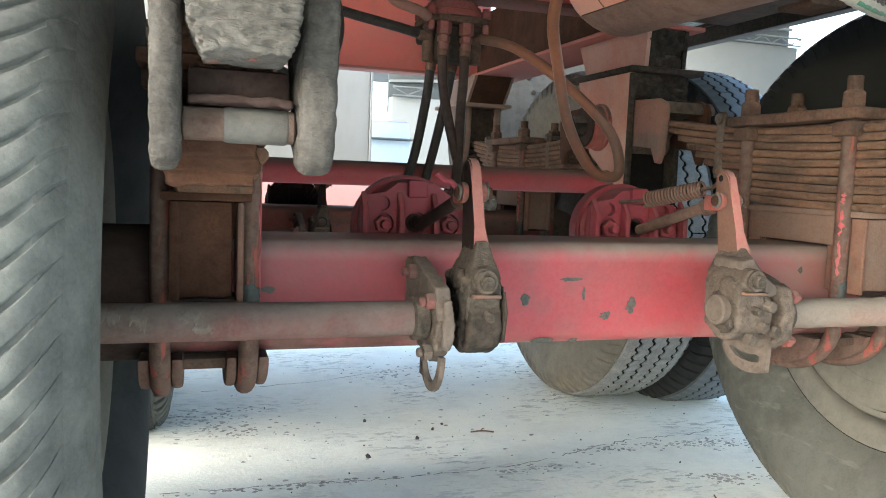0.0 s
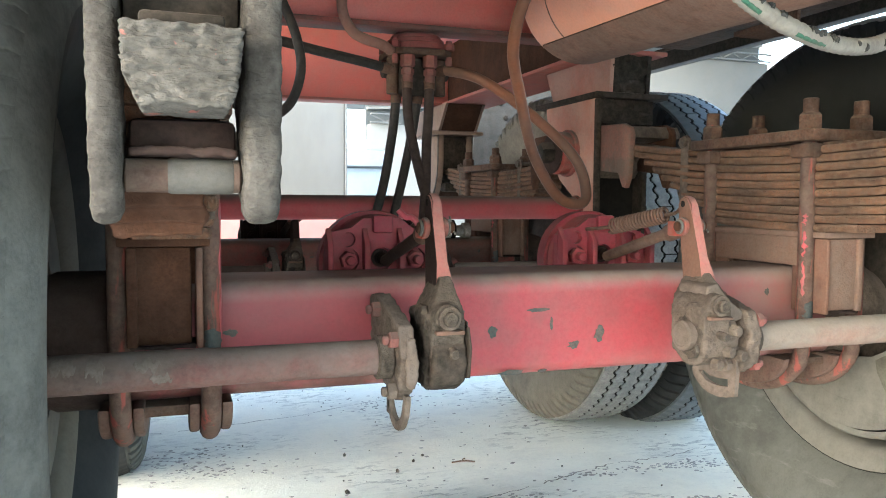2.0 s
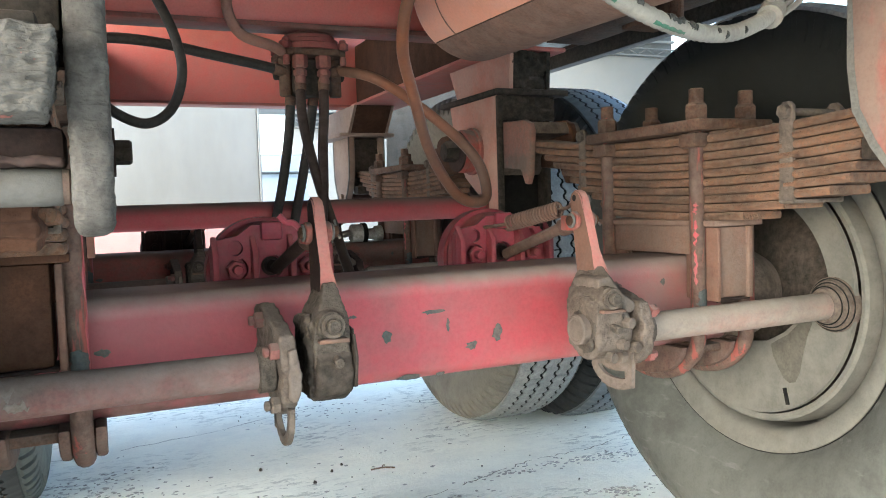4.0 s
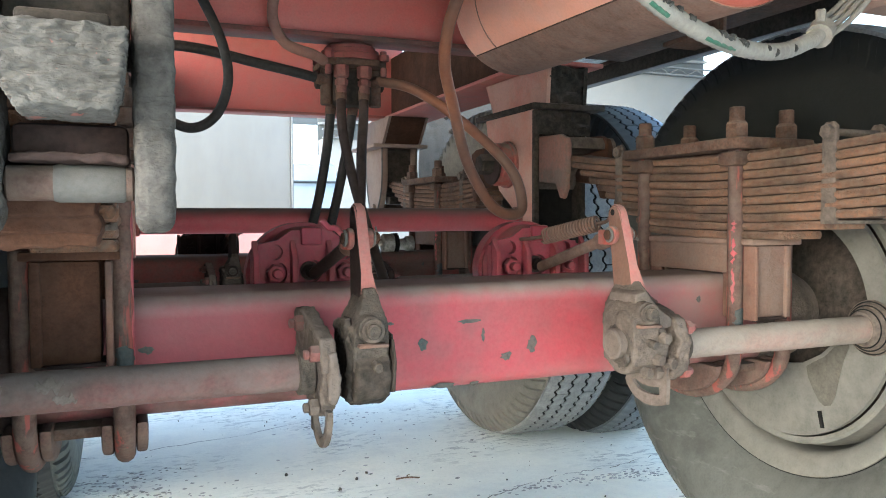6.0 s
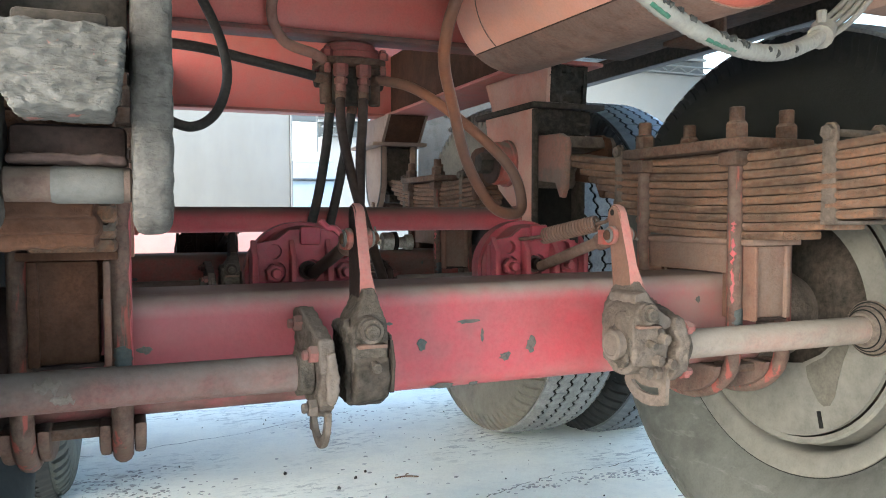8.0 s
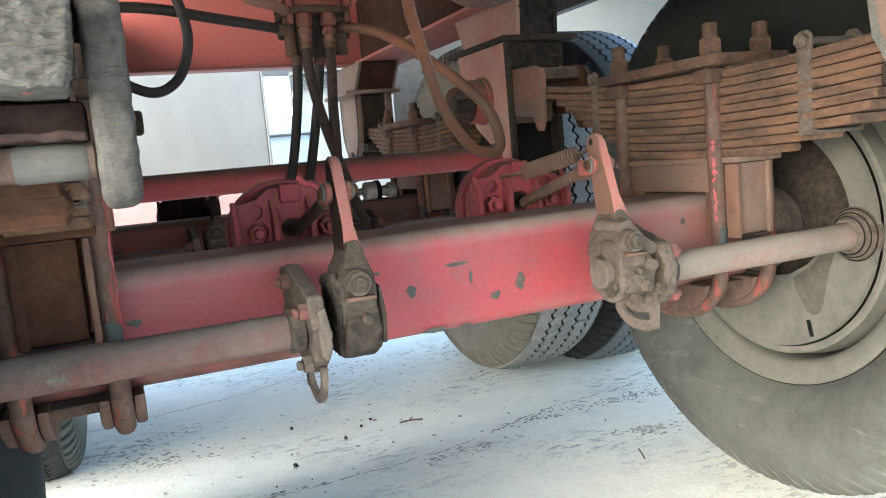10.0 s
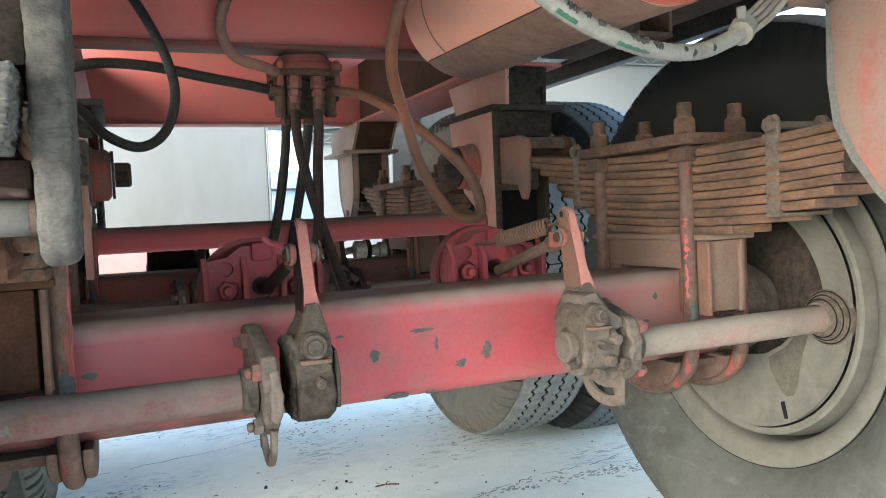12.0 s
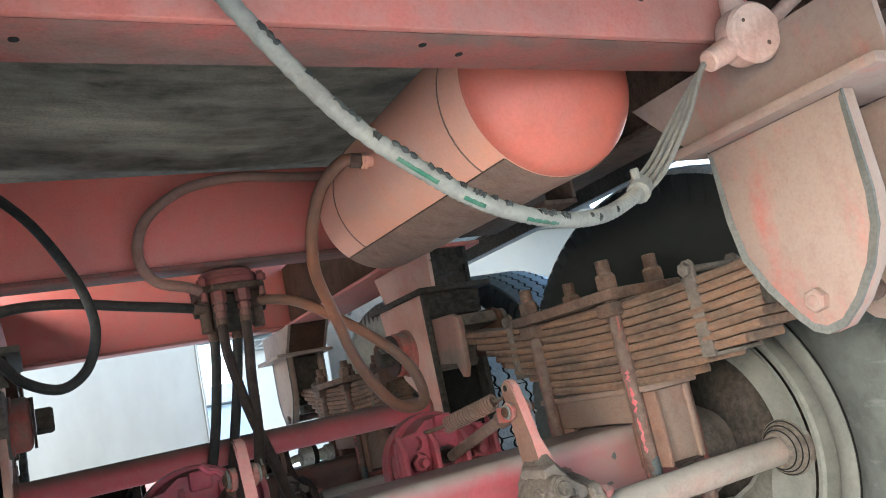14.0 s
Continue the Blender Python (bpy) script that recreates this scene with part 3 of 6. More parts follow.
def tread_ribs(bm, keep=range(5), n=400, top=0.5135):
    """Ribs between zigzag grooves, cut across by thin slits."""
    edges = (-0.101, -0.064, -0.022, 0.022, 0.064, 0.101)
    for k in keep:
        a0, a1 = edges[k] + 0.0044, edges[k + 1] - 0.0044
        last = None
        for i in range(n + 1):
            w = 2 * math.pi * (i % n) / n
            zig = 0.0042 * (1 if (i // 2) % 2 else -1)
            z0, z1 = (0 if k == 0 else zig), (0 if k == 4 else zig)
            drop0, drop1 = (0.008 if k == 0 else 0), (0.008 if k == 4 else 0)
            ring = [bm.verts.new((a, math.cos(w) * r, math.sin(w) * r)) for a, r in ((a0 + z0, 0.496), (a0 + z0, top - drop0), (a1 + z1, top - drop1), (a1 + z1, 0.496))]
            if last:
                for q in range(3):
                    bm.faces.new((last[q], last[q + 1], ring[q + 1], ring[q]))
                if k in (1, 3) and i % 16 == 2 and i < n:
                    bm.faces.new(ring[::-1])
                    last = None
                    w += 0.006
                    ring = [bm.verts.new((a, math.cos(w) * r, math.sin(w) * r)) for a, r in ((a0 + z0, 0.496), (a0 + z0, top - drop0), (a1 + z1, top - drop1), (a1 + z1, 0.496))]
                    bm.faces.new(ring)
            last = ring
    return bm


def traction_lugs(bm):
    """Broad slanted lugs with narrow grooves that fade out on the smooth shoulders."""
    count = 106
    rnd = random.Random(8)
    for side in (-1, 1):
        for i in range(count):
            w = 2 * math.pi * (i + 0.5 * (side > 0)) / count
            half, rows = rnd.uniform(0.0205, 0.0235), []
            for a, r, d, top, wide in ((0.034, 0.5035, 0.060, 0.0075, 0.75), (0.052, 0.5025, 0.038, 0.0078, 0.86), (0.070, 0.5010, 0.014, 0.0076, 0.94), (0.086, 0.4985, -0.010, 0.0070, 0.98), (0.098, 0.4945, -0.034, 0.0064, 1.02), (0.106, 0.4895, -0.054, 0.0056, 1.07), (0.112, 0.4825, -0.070, 0.0045, 1.14), (0.117, 0.4740, -0.084, 0.0020, 1.28), (0.120, 0.4685, -0.092, -0.002, 1.4)):
                h = min(half * wide, 0.0294)
                lean = 0.004 if top > 0.003 else 0.001
                rows.append([bm.verts.new((side * a, math.cos(w + d + wd) * (r + k), math.sin(w + d + wd) * (r + k))) for wd, k in ((-h - lean, -0.002), (-h, top - 0.0008), (-h + 0.003, top), (h - 0.003, top), (h, top - 0.0008), (h + lean, -0.002))])
            for p, q in zip(rows, rows[1:]):
                for k in range(5):
                    bm.faces.new((p[k], p[k + 1], q[k + 1], q[k]))
            bm.faces.new(rows[0][::-1])
    return bm


def shoulder_bars(bm, relief):
    """Slanted lugs on both shoulders."""
    count = 84
    for side in (-1, 1):
        for i in range(count):
            w = 2 * math.pi * i / count
            rows = []
            for a, r, d, lift in ((0.1015, 0.4985, 0.0, 0.004), (0.1095, 0.4885, 0.012, 0.0055), (0.117, 0.476, 0.034, 0.005), (0.1235, 0.4635, 0.052, 0.0035), (0.1295, 0.450, 0.064, 0.0004)):
                rows.append([bm.verts.new((side * (a + u * 0.9), math.cos(w + d + wd) * (r + u * 0.4), math.sin(w + d + wd) * (r + u * 0.4))) for wd, u in ((-0.027, -0.001), (-0.021, lift * relief), (0.021, lift * relief), (0.027, -0.001))])
            for p, q in zip(rows, rows[1:]):
                for k in range(3):
                    bm.faces.new((p[k], p[k + 1], q[k + 1], q[k]))
            bm.faces.new(rows[0][::-1])
    return bm


def wheel(relief, tread, lugged=False, rubber=RUBBER):
    w = thing("wheel", (0, 0, 0), "dusty truck wheel with a worn black tyre on the ground", "wheel", "dual wheels of the trailer")
    t = part("tyre", tyre_mesh(B()), rubber, w, "dust-covered black rubber tyre", 60)
    if lugged:
        t.data.materials.append(BARE_RUBBER)
        for f in t.data.polygons:
            f.material_index = 1 if math.hypot(f.center.y, f.center.z) < 0.412 else 0
    part("tread", tread_ribs(B(), (2,) if lugged else range(5)), tread, t, "worn ribbed tread with zigzag grooves", 30)
    tagged(part("shoulder_lug", traction_lugs(B()) if lugged else shoulder_bars(B(), relief), rubber, t), kind="stuff")
    part("groove_floor", lathe(B(), [(-0.1, 0.4985), (-0.05, 0.5065), (0.05, 0.5065), (0.1, 0.4985)] if lugged else [(-0.096, 0.5020), (-0.068, 0.5108), (0.068, 0.5108), (0.096, 0.5020)], (0, 0, 0), (1, 0, 0), 96), rubber if lugged else GROOVE, t)
    rim = [(-0.076, 0.3076), (-0.0825, 0.3062), (-0.0835, 0.300), (-0.080, 0.284), (-0.073, 0.270), (-0.064, 0.2645), (-0.04, 0.2635), (0.0, 0.2635), (0.04, 0.2635), (0.064, 0.2645), (0.073, 0.270), (0.080, 0.284), (0.0835, 0.300), (0.0825, 0.3062), (0.076, 0.3076), (0.05, 0.296), (-0.05, 0.296)]
    r = part("rim", lathe(B(), rim, (0, 0, 0), (1, 0, 0), 72, True), RIM, w, "dusty tan steel rim")
    part("bead_gap", lathe(B(), [(-0.0805, 0.3068), (-0.0822, 0.3072), (-0.0822, 0.3084), (-0.079, 0.3084)], (0, 0, 0), (1, 0, 0), 72, True), GROOVE, r)
    part("disc", lathe(B(), [(0.03, 0.285), (0.045, 0.23), (0.07, 0.20), (0.07, 0.12), (0.062, 0.12), (0.062, 0.2), (0.037, 0.23), (0.022, 0.285)], (0, 0, 0), (1, 0, 0), 48, True), RIM, r)
    return w


right_wheel, far_wheel, left_wheel = wheel(0.5, TREAD, False, RUBBER_SHADE_TOP), wheel(1.5, TREAD, False, TAN_DUST), wheel(1.0, PALE_RUBBER, True, PALE_RUBBER)
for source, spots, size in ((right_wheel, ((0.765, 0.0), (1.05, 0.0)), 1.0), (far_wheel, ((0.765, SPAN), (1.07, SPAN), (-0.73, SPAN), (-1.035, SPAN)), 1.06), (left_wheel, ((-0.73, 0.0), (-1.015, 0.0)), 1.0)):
    for k, (x, y) in enumerate(spots):
        m = pose(x, y, AX - 0.25 * (size - 1), 37 * k, 0, 0) @ Matrix.Scale(size, 4)
        if k == 0:
            source.matrix_basis = m
        else:
            twin = copy_thing(source, m)
            if source is far_wheel and k in (1, 3):
                repaint(twin, {TAN_DUST: BARE_RUBBER, TREAD: SHINY_TREAD})
            elif source is far_wheel and k == 2:
                repaint(twin, {TAN_DUST: RUBBER, TREAD: BARE_RUBBER})


# ---- axle with its brakes ----
def rounded_square(h, r, n=4):
    pts = []
    for cx, cz, a0 in ((h - r, h - r, 0), (-h + r, h - r, 90), (-h + r, -h + r, 180), (h - r, -h + r, 270)):
        for i in range(n + 1):
            a = radians(a0 + 90 * i / n)
            pts.append((cx + r * math.cos(a), cz + r * math.sin(a)))
    return pts


def axle():
    a = thing("axle", (0, 0, AX), "red square-tube trailer axle with chipped paint", "axle", "trailer axles")
    bm = prism(B(), [(y, AX + z) for y, z in rounded_square(0.075, 0.021, 6)], "x", -0.555, 0.555)
    bmesh.ops.subdivide_edges(bm, edges=[e for e in bm.edges if abs(e.verts[0].co.x - e.verts[1].co.x) > 1], cuts=30)
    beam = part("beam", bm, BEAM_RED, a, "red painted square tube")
    for s in (-1, 1):
        part("spindle", lathe(B(), [(0.545, 0), (0.545, 0.084), (0.552, 0.089), (0.58, 0.090), (0.64, 0.090), (0.648, 0.086), (0.66, 0.084), (0.70, 0.065), (0.80, 0.06), (0.80, 0)], (0, 0, AX - 0.004), (s, 0, 0), 36), SPINDLE if s < 0 else DUSTY, a, "dusty round spindle end")
        sh = part("dust_shield", lathe(B(), [(0.678, 0.183), (0.678, 0.226), (0.675, 0.232), (0.683, 0.233), (0.687, 0.228), (0.685, 0.183)], (0, 0, AX), (s, 0, 0), 72, True), RIM, a, "dusty brake dust shield")
        half = [(0.1835 * math.cos(radians(t)), AX + 0.1835 * math.sin(radians(t))) for t in range(178, 367, 6)] + [(0.155, AX - 0.03), (0.12, AX - 0.065), (0.06, AX - 0.095), (0.0, AX - 0.102), (-0.05, AX - 0.094), (-0.09, AX - 0.072), (-0.125, AX - 0.040), (-0.15, AX - 0.014)]
        part("lower_plate", prism(B(), half, "x", s * 0.6785, s * 0.6845), RIM, sh)
        stain = [(-0.146, 0.470), (-0.135, 0.455), (-0.118, 0.448), (-0.098, 0.428), (-0.074, 0.414), (-0.060, 0.405), (-0.064, 0.385), (-0.078, 0.362), (-0.088, 0.348), (-0.100, 0.341), (-0.113, 0.345), (-0.122, 0.362), (-0.128, 0.392), (-0.138, 0.43), (-0.147, 0.452)]
        part("grease_stain", prism(B(), stain, "x", s * 0.6775, s * 0.679), STAIN, sh, "dark grease stain")
        part("seam", box(B(), s * 0.6770, s * 0.679, -0.232, -0.205, 0.4855, 0.4875, 0), GROOVE, sh)
        part("brake_spider", lathe(B(), [(0.70, 0.05), (0.70, 0.12), (0.71, 0.16), (0.72, 0.228), (0.73, 0.228), (0.73, 0.05)], (0, 0, AX), (s, 0, 0), 40, True), BLACKSTEEL, a, "dark brake spider inside the drum")
        part("drum", lathe(B(), [(0.686, 0.236), (0.684, 0.244), (0.688, 0.249), (0.722, 0.2525), (0.73, 0.257), (0.83, 0.258), (0.84, 0.25), (0.85, 0.1), (0.82, 0.1), (0.81, 0.24), (0.70, 0.240)], (0, 0, AX), (s, 0, 0), 64, True), RIM, a, "dusty brown brake drum")
        bm = B()
        prism(bm, [(-0.0035, -0.015), (0.0035, -0.015), (0.0035, 0.015), (-0.0035, 0.015)], "x", s * 0.6785, s * 0.6755)
        bmesh.ops.transform(bm, matrix=pose(0, -0.094, 0.316, -14, 0, 0), verts=bm.verts)
        part("slot", bm, GROOVE, sh)
        seal = part("cam_seal", lathe(B(), [(0.652, 0.0225), (0.652, 0.027), (0.66, 0.030), (0.66, 0.033), (0.668, 0.034), (0.668, 0.040), (0.675, 0.041), (0.675, 0.046), (0.686, 0.047), (0.686, 0.0225)], (0, -0.19, 0.491), (s, 0, 0), 32, True), DUSTY, sh, "ringed cam seal")
        for at, r in ((0.6595, 0.0315), (0.6675, 0.0372), (0.6745, 0.0435)):
            part("seal_groove", lathe(B(), [(at, r - 0.0012), (at - 0.0009, r - 0.0008), (at - 0.0009, r + 0.0008), (at, r + 0.0012)], (0, -0.19, 0.491), (s, 0, 0), 32), GROOVE, seal)
    # bare patches where the paint has flaked
    patches = ((0.005, 0.524, 0.021, 0.0035), (-0.066, 0.494, 0.008, 0.009), (0.108, 0.485, 0.009, 0.013), (0.066, 0.470, 0.011, 0.007), (-0.43, 0.512, 0.009, 0.005),
               (0.028, 0.503, 0.003, 0.010), (-0.035, 0.434, 0.02, 0.004), (0.014, 0.434, 0.01, 0.003), (-0.115, 0.527, 0.007, 0.0025), (0.42, 0.538, 0.005, 0.006), (0.40, 0.50, 0.006, 0.003))
    rnd = random.Random(5)
    for x, z, w, h in patches:
        bm = B()
        n = 14
        ring = [(x + w * math.cos(2 * math.pi * i / n) * rnd.uniform(0.55, 1.15), z + h * math.sin(2 * math.pi * i / n) * rnd.uniform(0.55, 1.2)) for i in range(n)]
        prism(bm, ring, "y", -0.0757, -0.0745)
        part("flaked_patch", bm, CHIP, beam, "bare grey patch")
    return a


near_axle = axle()
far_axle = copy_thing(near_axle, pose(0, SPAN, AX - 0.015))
# far axle recoloured darker and browner, shade put into its paint
repaint(far_axle, {BEAM_RED: FRAME_DIRT_SHADE, PIPE: DIRT_SHADE})


# ---- leaf springs ----
def leaf_line(y):
    return 0.03 * y + 0.14 * y * y


def leaf_spring(s):
    cx = s * TRACK
    seat_paint = BROWN if s < 0 else SEAT_DUST
    g = thing("leaf_spring", (cx, 0, 0.578), "rusty multi-leaf spring pack clamped on the axle", "leaf spring", "leaf springs")
    n, low, th = 10, 0.640, 0.0137
    near = (0.21, 0.285, 0.36, 0.39, 0.40, 0.405, 0.407, 0.409, 0.411, 0.413)
    far = (0.13, 0.15, 0.18, 0.225, 0.255, 0.285, 0.315, 0.35, 0.39, 0.43)
    rnd = random.Random(11)
    for i in range(n):
        bm = B()
        z0 = low + i * th
        jx = rnd.uniform(-0.0015, 0.0015) - s * 0.008
        ys = np.linspace(-near[i], far[i], 45)
        rows = []
        for y in ys:
            end = 0.8 if y in (ys[0], ys[-1]) else 1.0
            zz = z0 + leaf_line(y) + 0.0009 * noise.noise((y * 45, i * 2.1, 5 + s))
            w, t = (0.0425 + 0.0012 * noise.noise((y * 14, i * 3.7, s))) * (0.93 if end < 1 else 1), th - 0.0015
            rows.append([bm.verts.new((cx + jx + a * w, y, zz + b)) for a, b in ((-1, 0.0034), (-0.94, 0), (0.94, 0), (1, 0.0034), (1, t - 0.0034), (0.94, t), (-0.94, t), (-1, t - 0.0034))])
        for p, q in zip(rows, rows[1:]):
            for k in range(8):
                bm.faces.new((p[k], p[(k + 1) % 8], q[(k + 1) % 8], q[k]))
        bm.faces.new(rows[0][::-1])
        bm.faces.new(rows[-1])
        part("leaf", bm, LEAF, g)
    if s < 0:
        bm = B()
        for z0, z1, w, yf in ((0.690, 0.712, 0.039, -0.428), (0.676, 0.689, 0.036, -0.424), (0.664, 0.677, 0.040, -0.414), (0.652, 0.664, 0.036, -0.398)):
            box(bm, cx - w, cx + w, yf, -0.30, z0, z1, 0)
        caked(part("caked_dirt", bm, BROWN, g, "brown dirt caked on the leaf ends"), 0.0027, 0.0030, (45, 45, 75), 2)
    # seat between axle and leaves: a saddle that comes down over the beam's face
    seat = part("seat", box(B(), cx - 0.046, cx + 0.046, -0.118, 0.118, 0.581, 0.640, 0.004), seat_paint, g, "brown welded spring seat")
    part("seat_top", box(B(), cx - 0.051, cx + 0.051, -0.155, 0.155, 0.6285, 0.6385, 0.002), seat_paint, seat)
    for e in (-1, 1):
        part("seat_face", box(B(), cx - 0.030 - 0.009 * (s < 0), cx + 0.030 + 0.009 * (s > 0), e * 0.079, e * 0.141, 0.512, 0.6275, 0.004), seat_paint, seat)
        part("seat_rib", box(B(), cx - s * 0.0345, cx - s * 0.0425, e * 0.079, e * 0.152, 0.508, 0.6275, 0.003), TUBE_BROWN, seat, "orange-brown edge rib")
        # rolled edge on the other flank and a crust of dirt along the foot
        far_x = cx + s * (0.034 if s > 0 else 0.036)
        part("seat_edge", lumpy(box(B(), far_x - 0.006, far_x + 0.006, e * 0.100, e * 0.146, 0.510, 0.6275, 0.003), 2, 0.0012, 60, e), seat_paint, seat)
        part("dirt_crust", lumpy(box(B(), cx - 0.038, cx + 0.034, e * 0.10, e * 0.1445, 0.507, 0.5125, 0.001), 3, 0.003, 120, s), DIRT_SHADE, seat)
    top = low + n * th
    pl = part("top_plate", box(B(), cx - 0.078, cx + 0.078, -0.152, 0.152, top + 0.004, top + 0.022, 0.003), RUST, g, "thick rusty clamp plate")
    part("centre_pad", box(B(), cx - 0.043, cx + 0.043, -0.2, 0.2, top - 0.003, top + 0.002, 0.001), RUST, pl)
    for dx in (-0.052, 0.052):
        x = cx + dx
        ub = B()
        arc = [(x, -0.118, 0.46)] + [(x, -0.118 * math.cos(radians(a)), 0.455 - 0.082 * math.sin(radians(a))) for a in range(15, 180, 15)] + [(x, 0.118, 0.46)]
        sweep(ub, [(x, -0.118, top + 0.05), (x, -0.118, 0.7), (x, -0.118, 0.55)] + arc + [(x, 0.118, 0.55), (x, 0.118, 0.7), (x, 0.118, top + 0.05)], 0.0125, 12, 4)
        u = part("u_bolt", ub, PIPE_WORN, g, "long brown U-bolt round the axle")
        # red paint left along one flank, bare metal near the foot
        if dx * s < 0:
            lo, hi = (48, 98) if s < 0 else (-82, -34)
            for k, (z0, z1) in enumerate(((0.498, 0.685),) if s < 0 else ((0.535, 0.592), (0.598, 0.640), (0.648, 0.668))):
                part("paint_left", shell_patch((x, -0.118, z0), (x, -0.118, z1), 0.0125, lo, hi, s + dx + 3 * k, 0.6, 0.0005), RED, u, "red paint left on the bolt")
            part("bare_band", shell_patch((x, -0.118, 0.488), (x, -0.118, 0.528), 0.0127, -60, 90, s + 3, 0.3, 0.0006), BLUE_CHIP, u, "bare blue-grey metal")
        for e in (-1, 1):
            hexnut(bm := B(), (x, e * 0.118, top + 0.022), (0, 0, 1), 0.0185, 0.026)
            rod(bm, (x, e * 0.118, top + 0.047), (x, e * 0.118, top + 0.072), 0.0118)
            part("nut", bm, RUST, u, "rusty hexagon nut")
            part("washer", box(B(), x - 0.021, x + 0.021, e * 0.118 - 0.02, e * 0.118 + 0.02, top - 0.022, top + 0.001, 0.004), RUST, u)
        # half-round guides either side of the bolt, under the beam
        for d in (-0.0195, 0.0195):
            pts = [(0.108 * math.cos(radians(a)), 0.431 + 0.058 * math.sin(radians(a))) for a in range(180, 361, 15)]
            part("guide", prism(B(), pts, "x", x + d - 0.0068, x + d + 0.0068, 0.004), PIPE, u)
    part("bottom_plate", box(B(), cx - 0.075, cx + 0.075, -0.085, 0.085, 0.412, 0.426, 0.003), RUST, g)
    # straps that hold the leaves together, each with a bolt over the top
    for y in (-0.292, 0.205):
        lo = (0.6705 if y < 0 else 0.684) + leaf_line(y)
        hi = top + leaf_line(y)
        c = B()
        for d in (-1, 1):
            prism(c, [(y - 0.013, lo - 0.006), (y + 0.013, lo - 0.006), (y + 0.012, hi + 0.02), (y + 0.006, hi + 0.026), (y - 0.006, hi + 0.026), (y - 0.012, hi + 0.02)], "x", cx + d * 0.0435, cx + d * 0.0505, 0.002)
        box(c, cx - 0.0505, cx + 0.0505, y - 0.013, y + 0.013, lo - 0.010, lo - 0.004, 0.002)
        cl = part("clip", c, DUSTY, g, "dusty strap clip")
        rod(b := B(), (cx - 0.058, y, hi + 0.012), (cx + 0.058, y, hi + 0.012), 0.0055, 10)
        hexnut(b, (cx - 0.0505, y, hi + 0.012), (-1, 0, 0), 0.011, 0.008)
        hexnut(b, (cx + 0.0505, y, hi + 0.012), (1, 0, 0), 0.011, 0.008)
        part("clip_bolt", b, DUSTY, cl)
    return g


for side in (1, -1):
    spring = leaf_spring(side)
    copy_thing(spring, pose(side * TRACK, SPAN, 0.578))


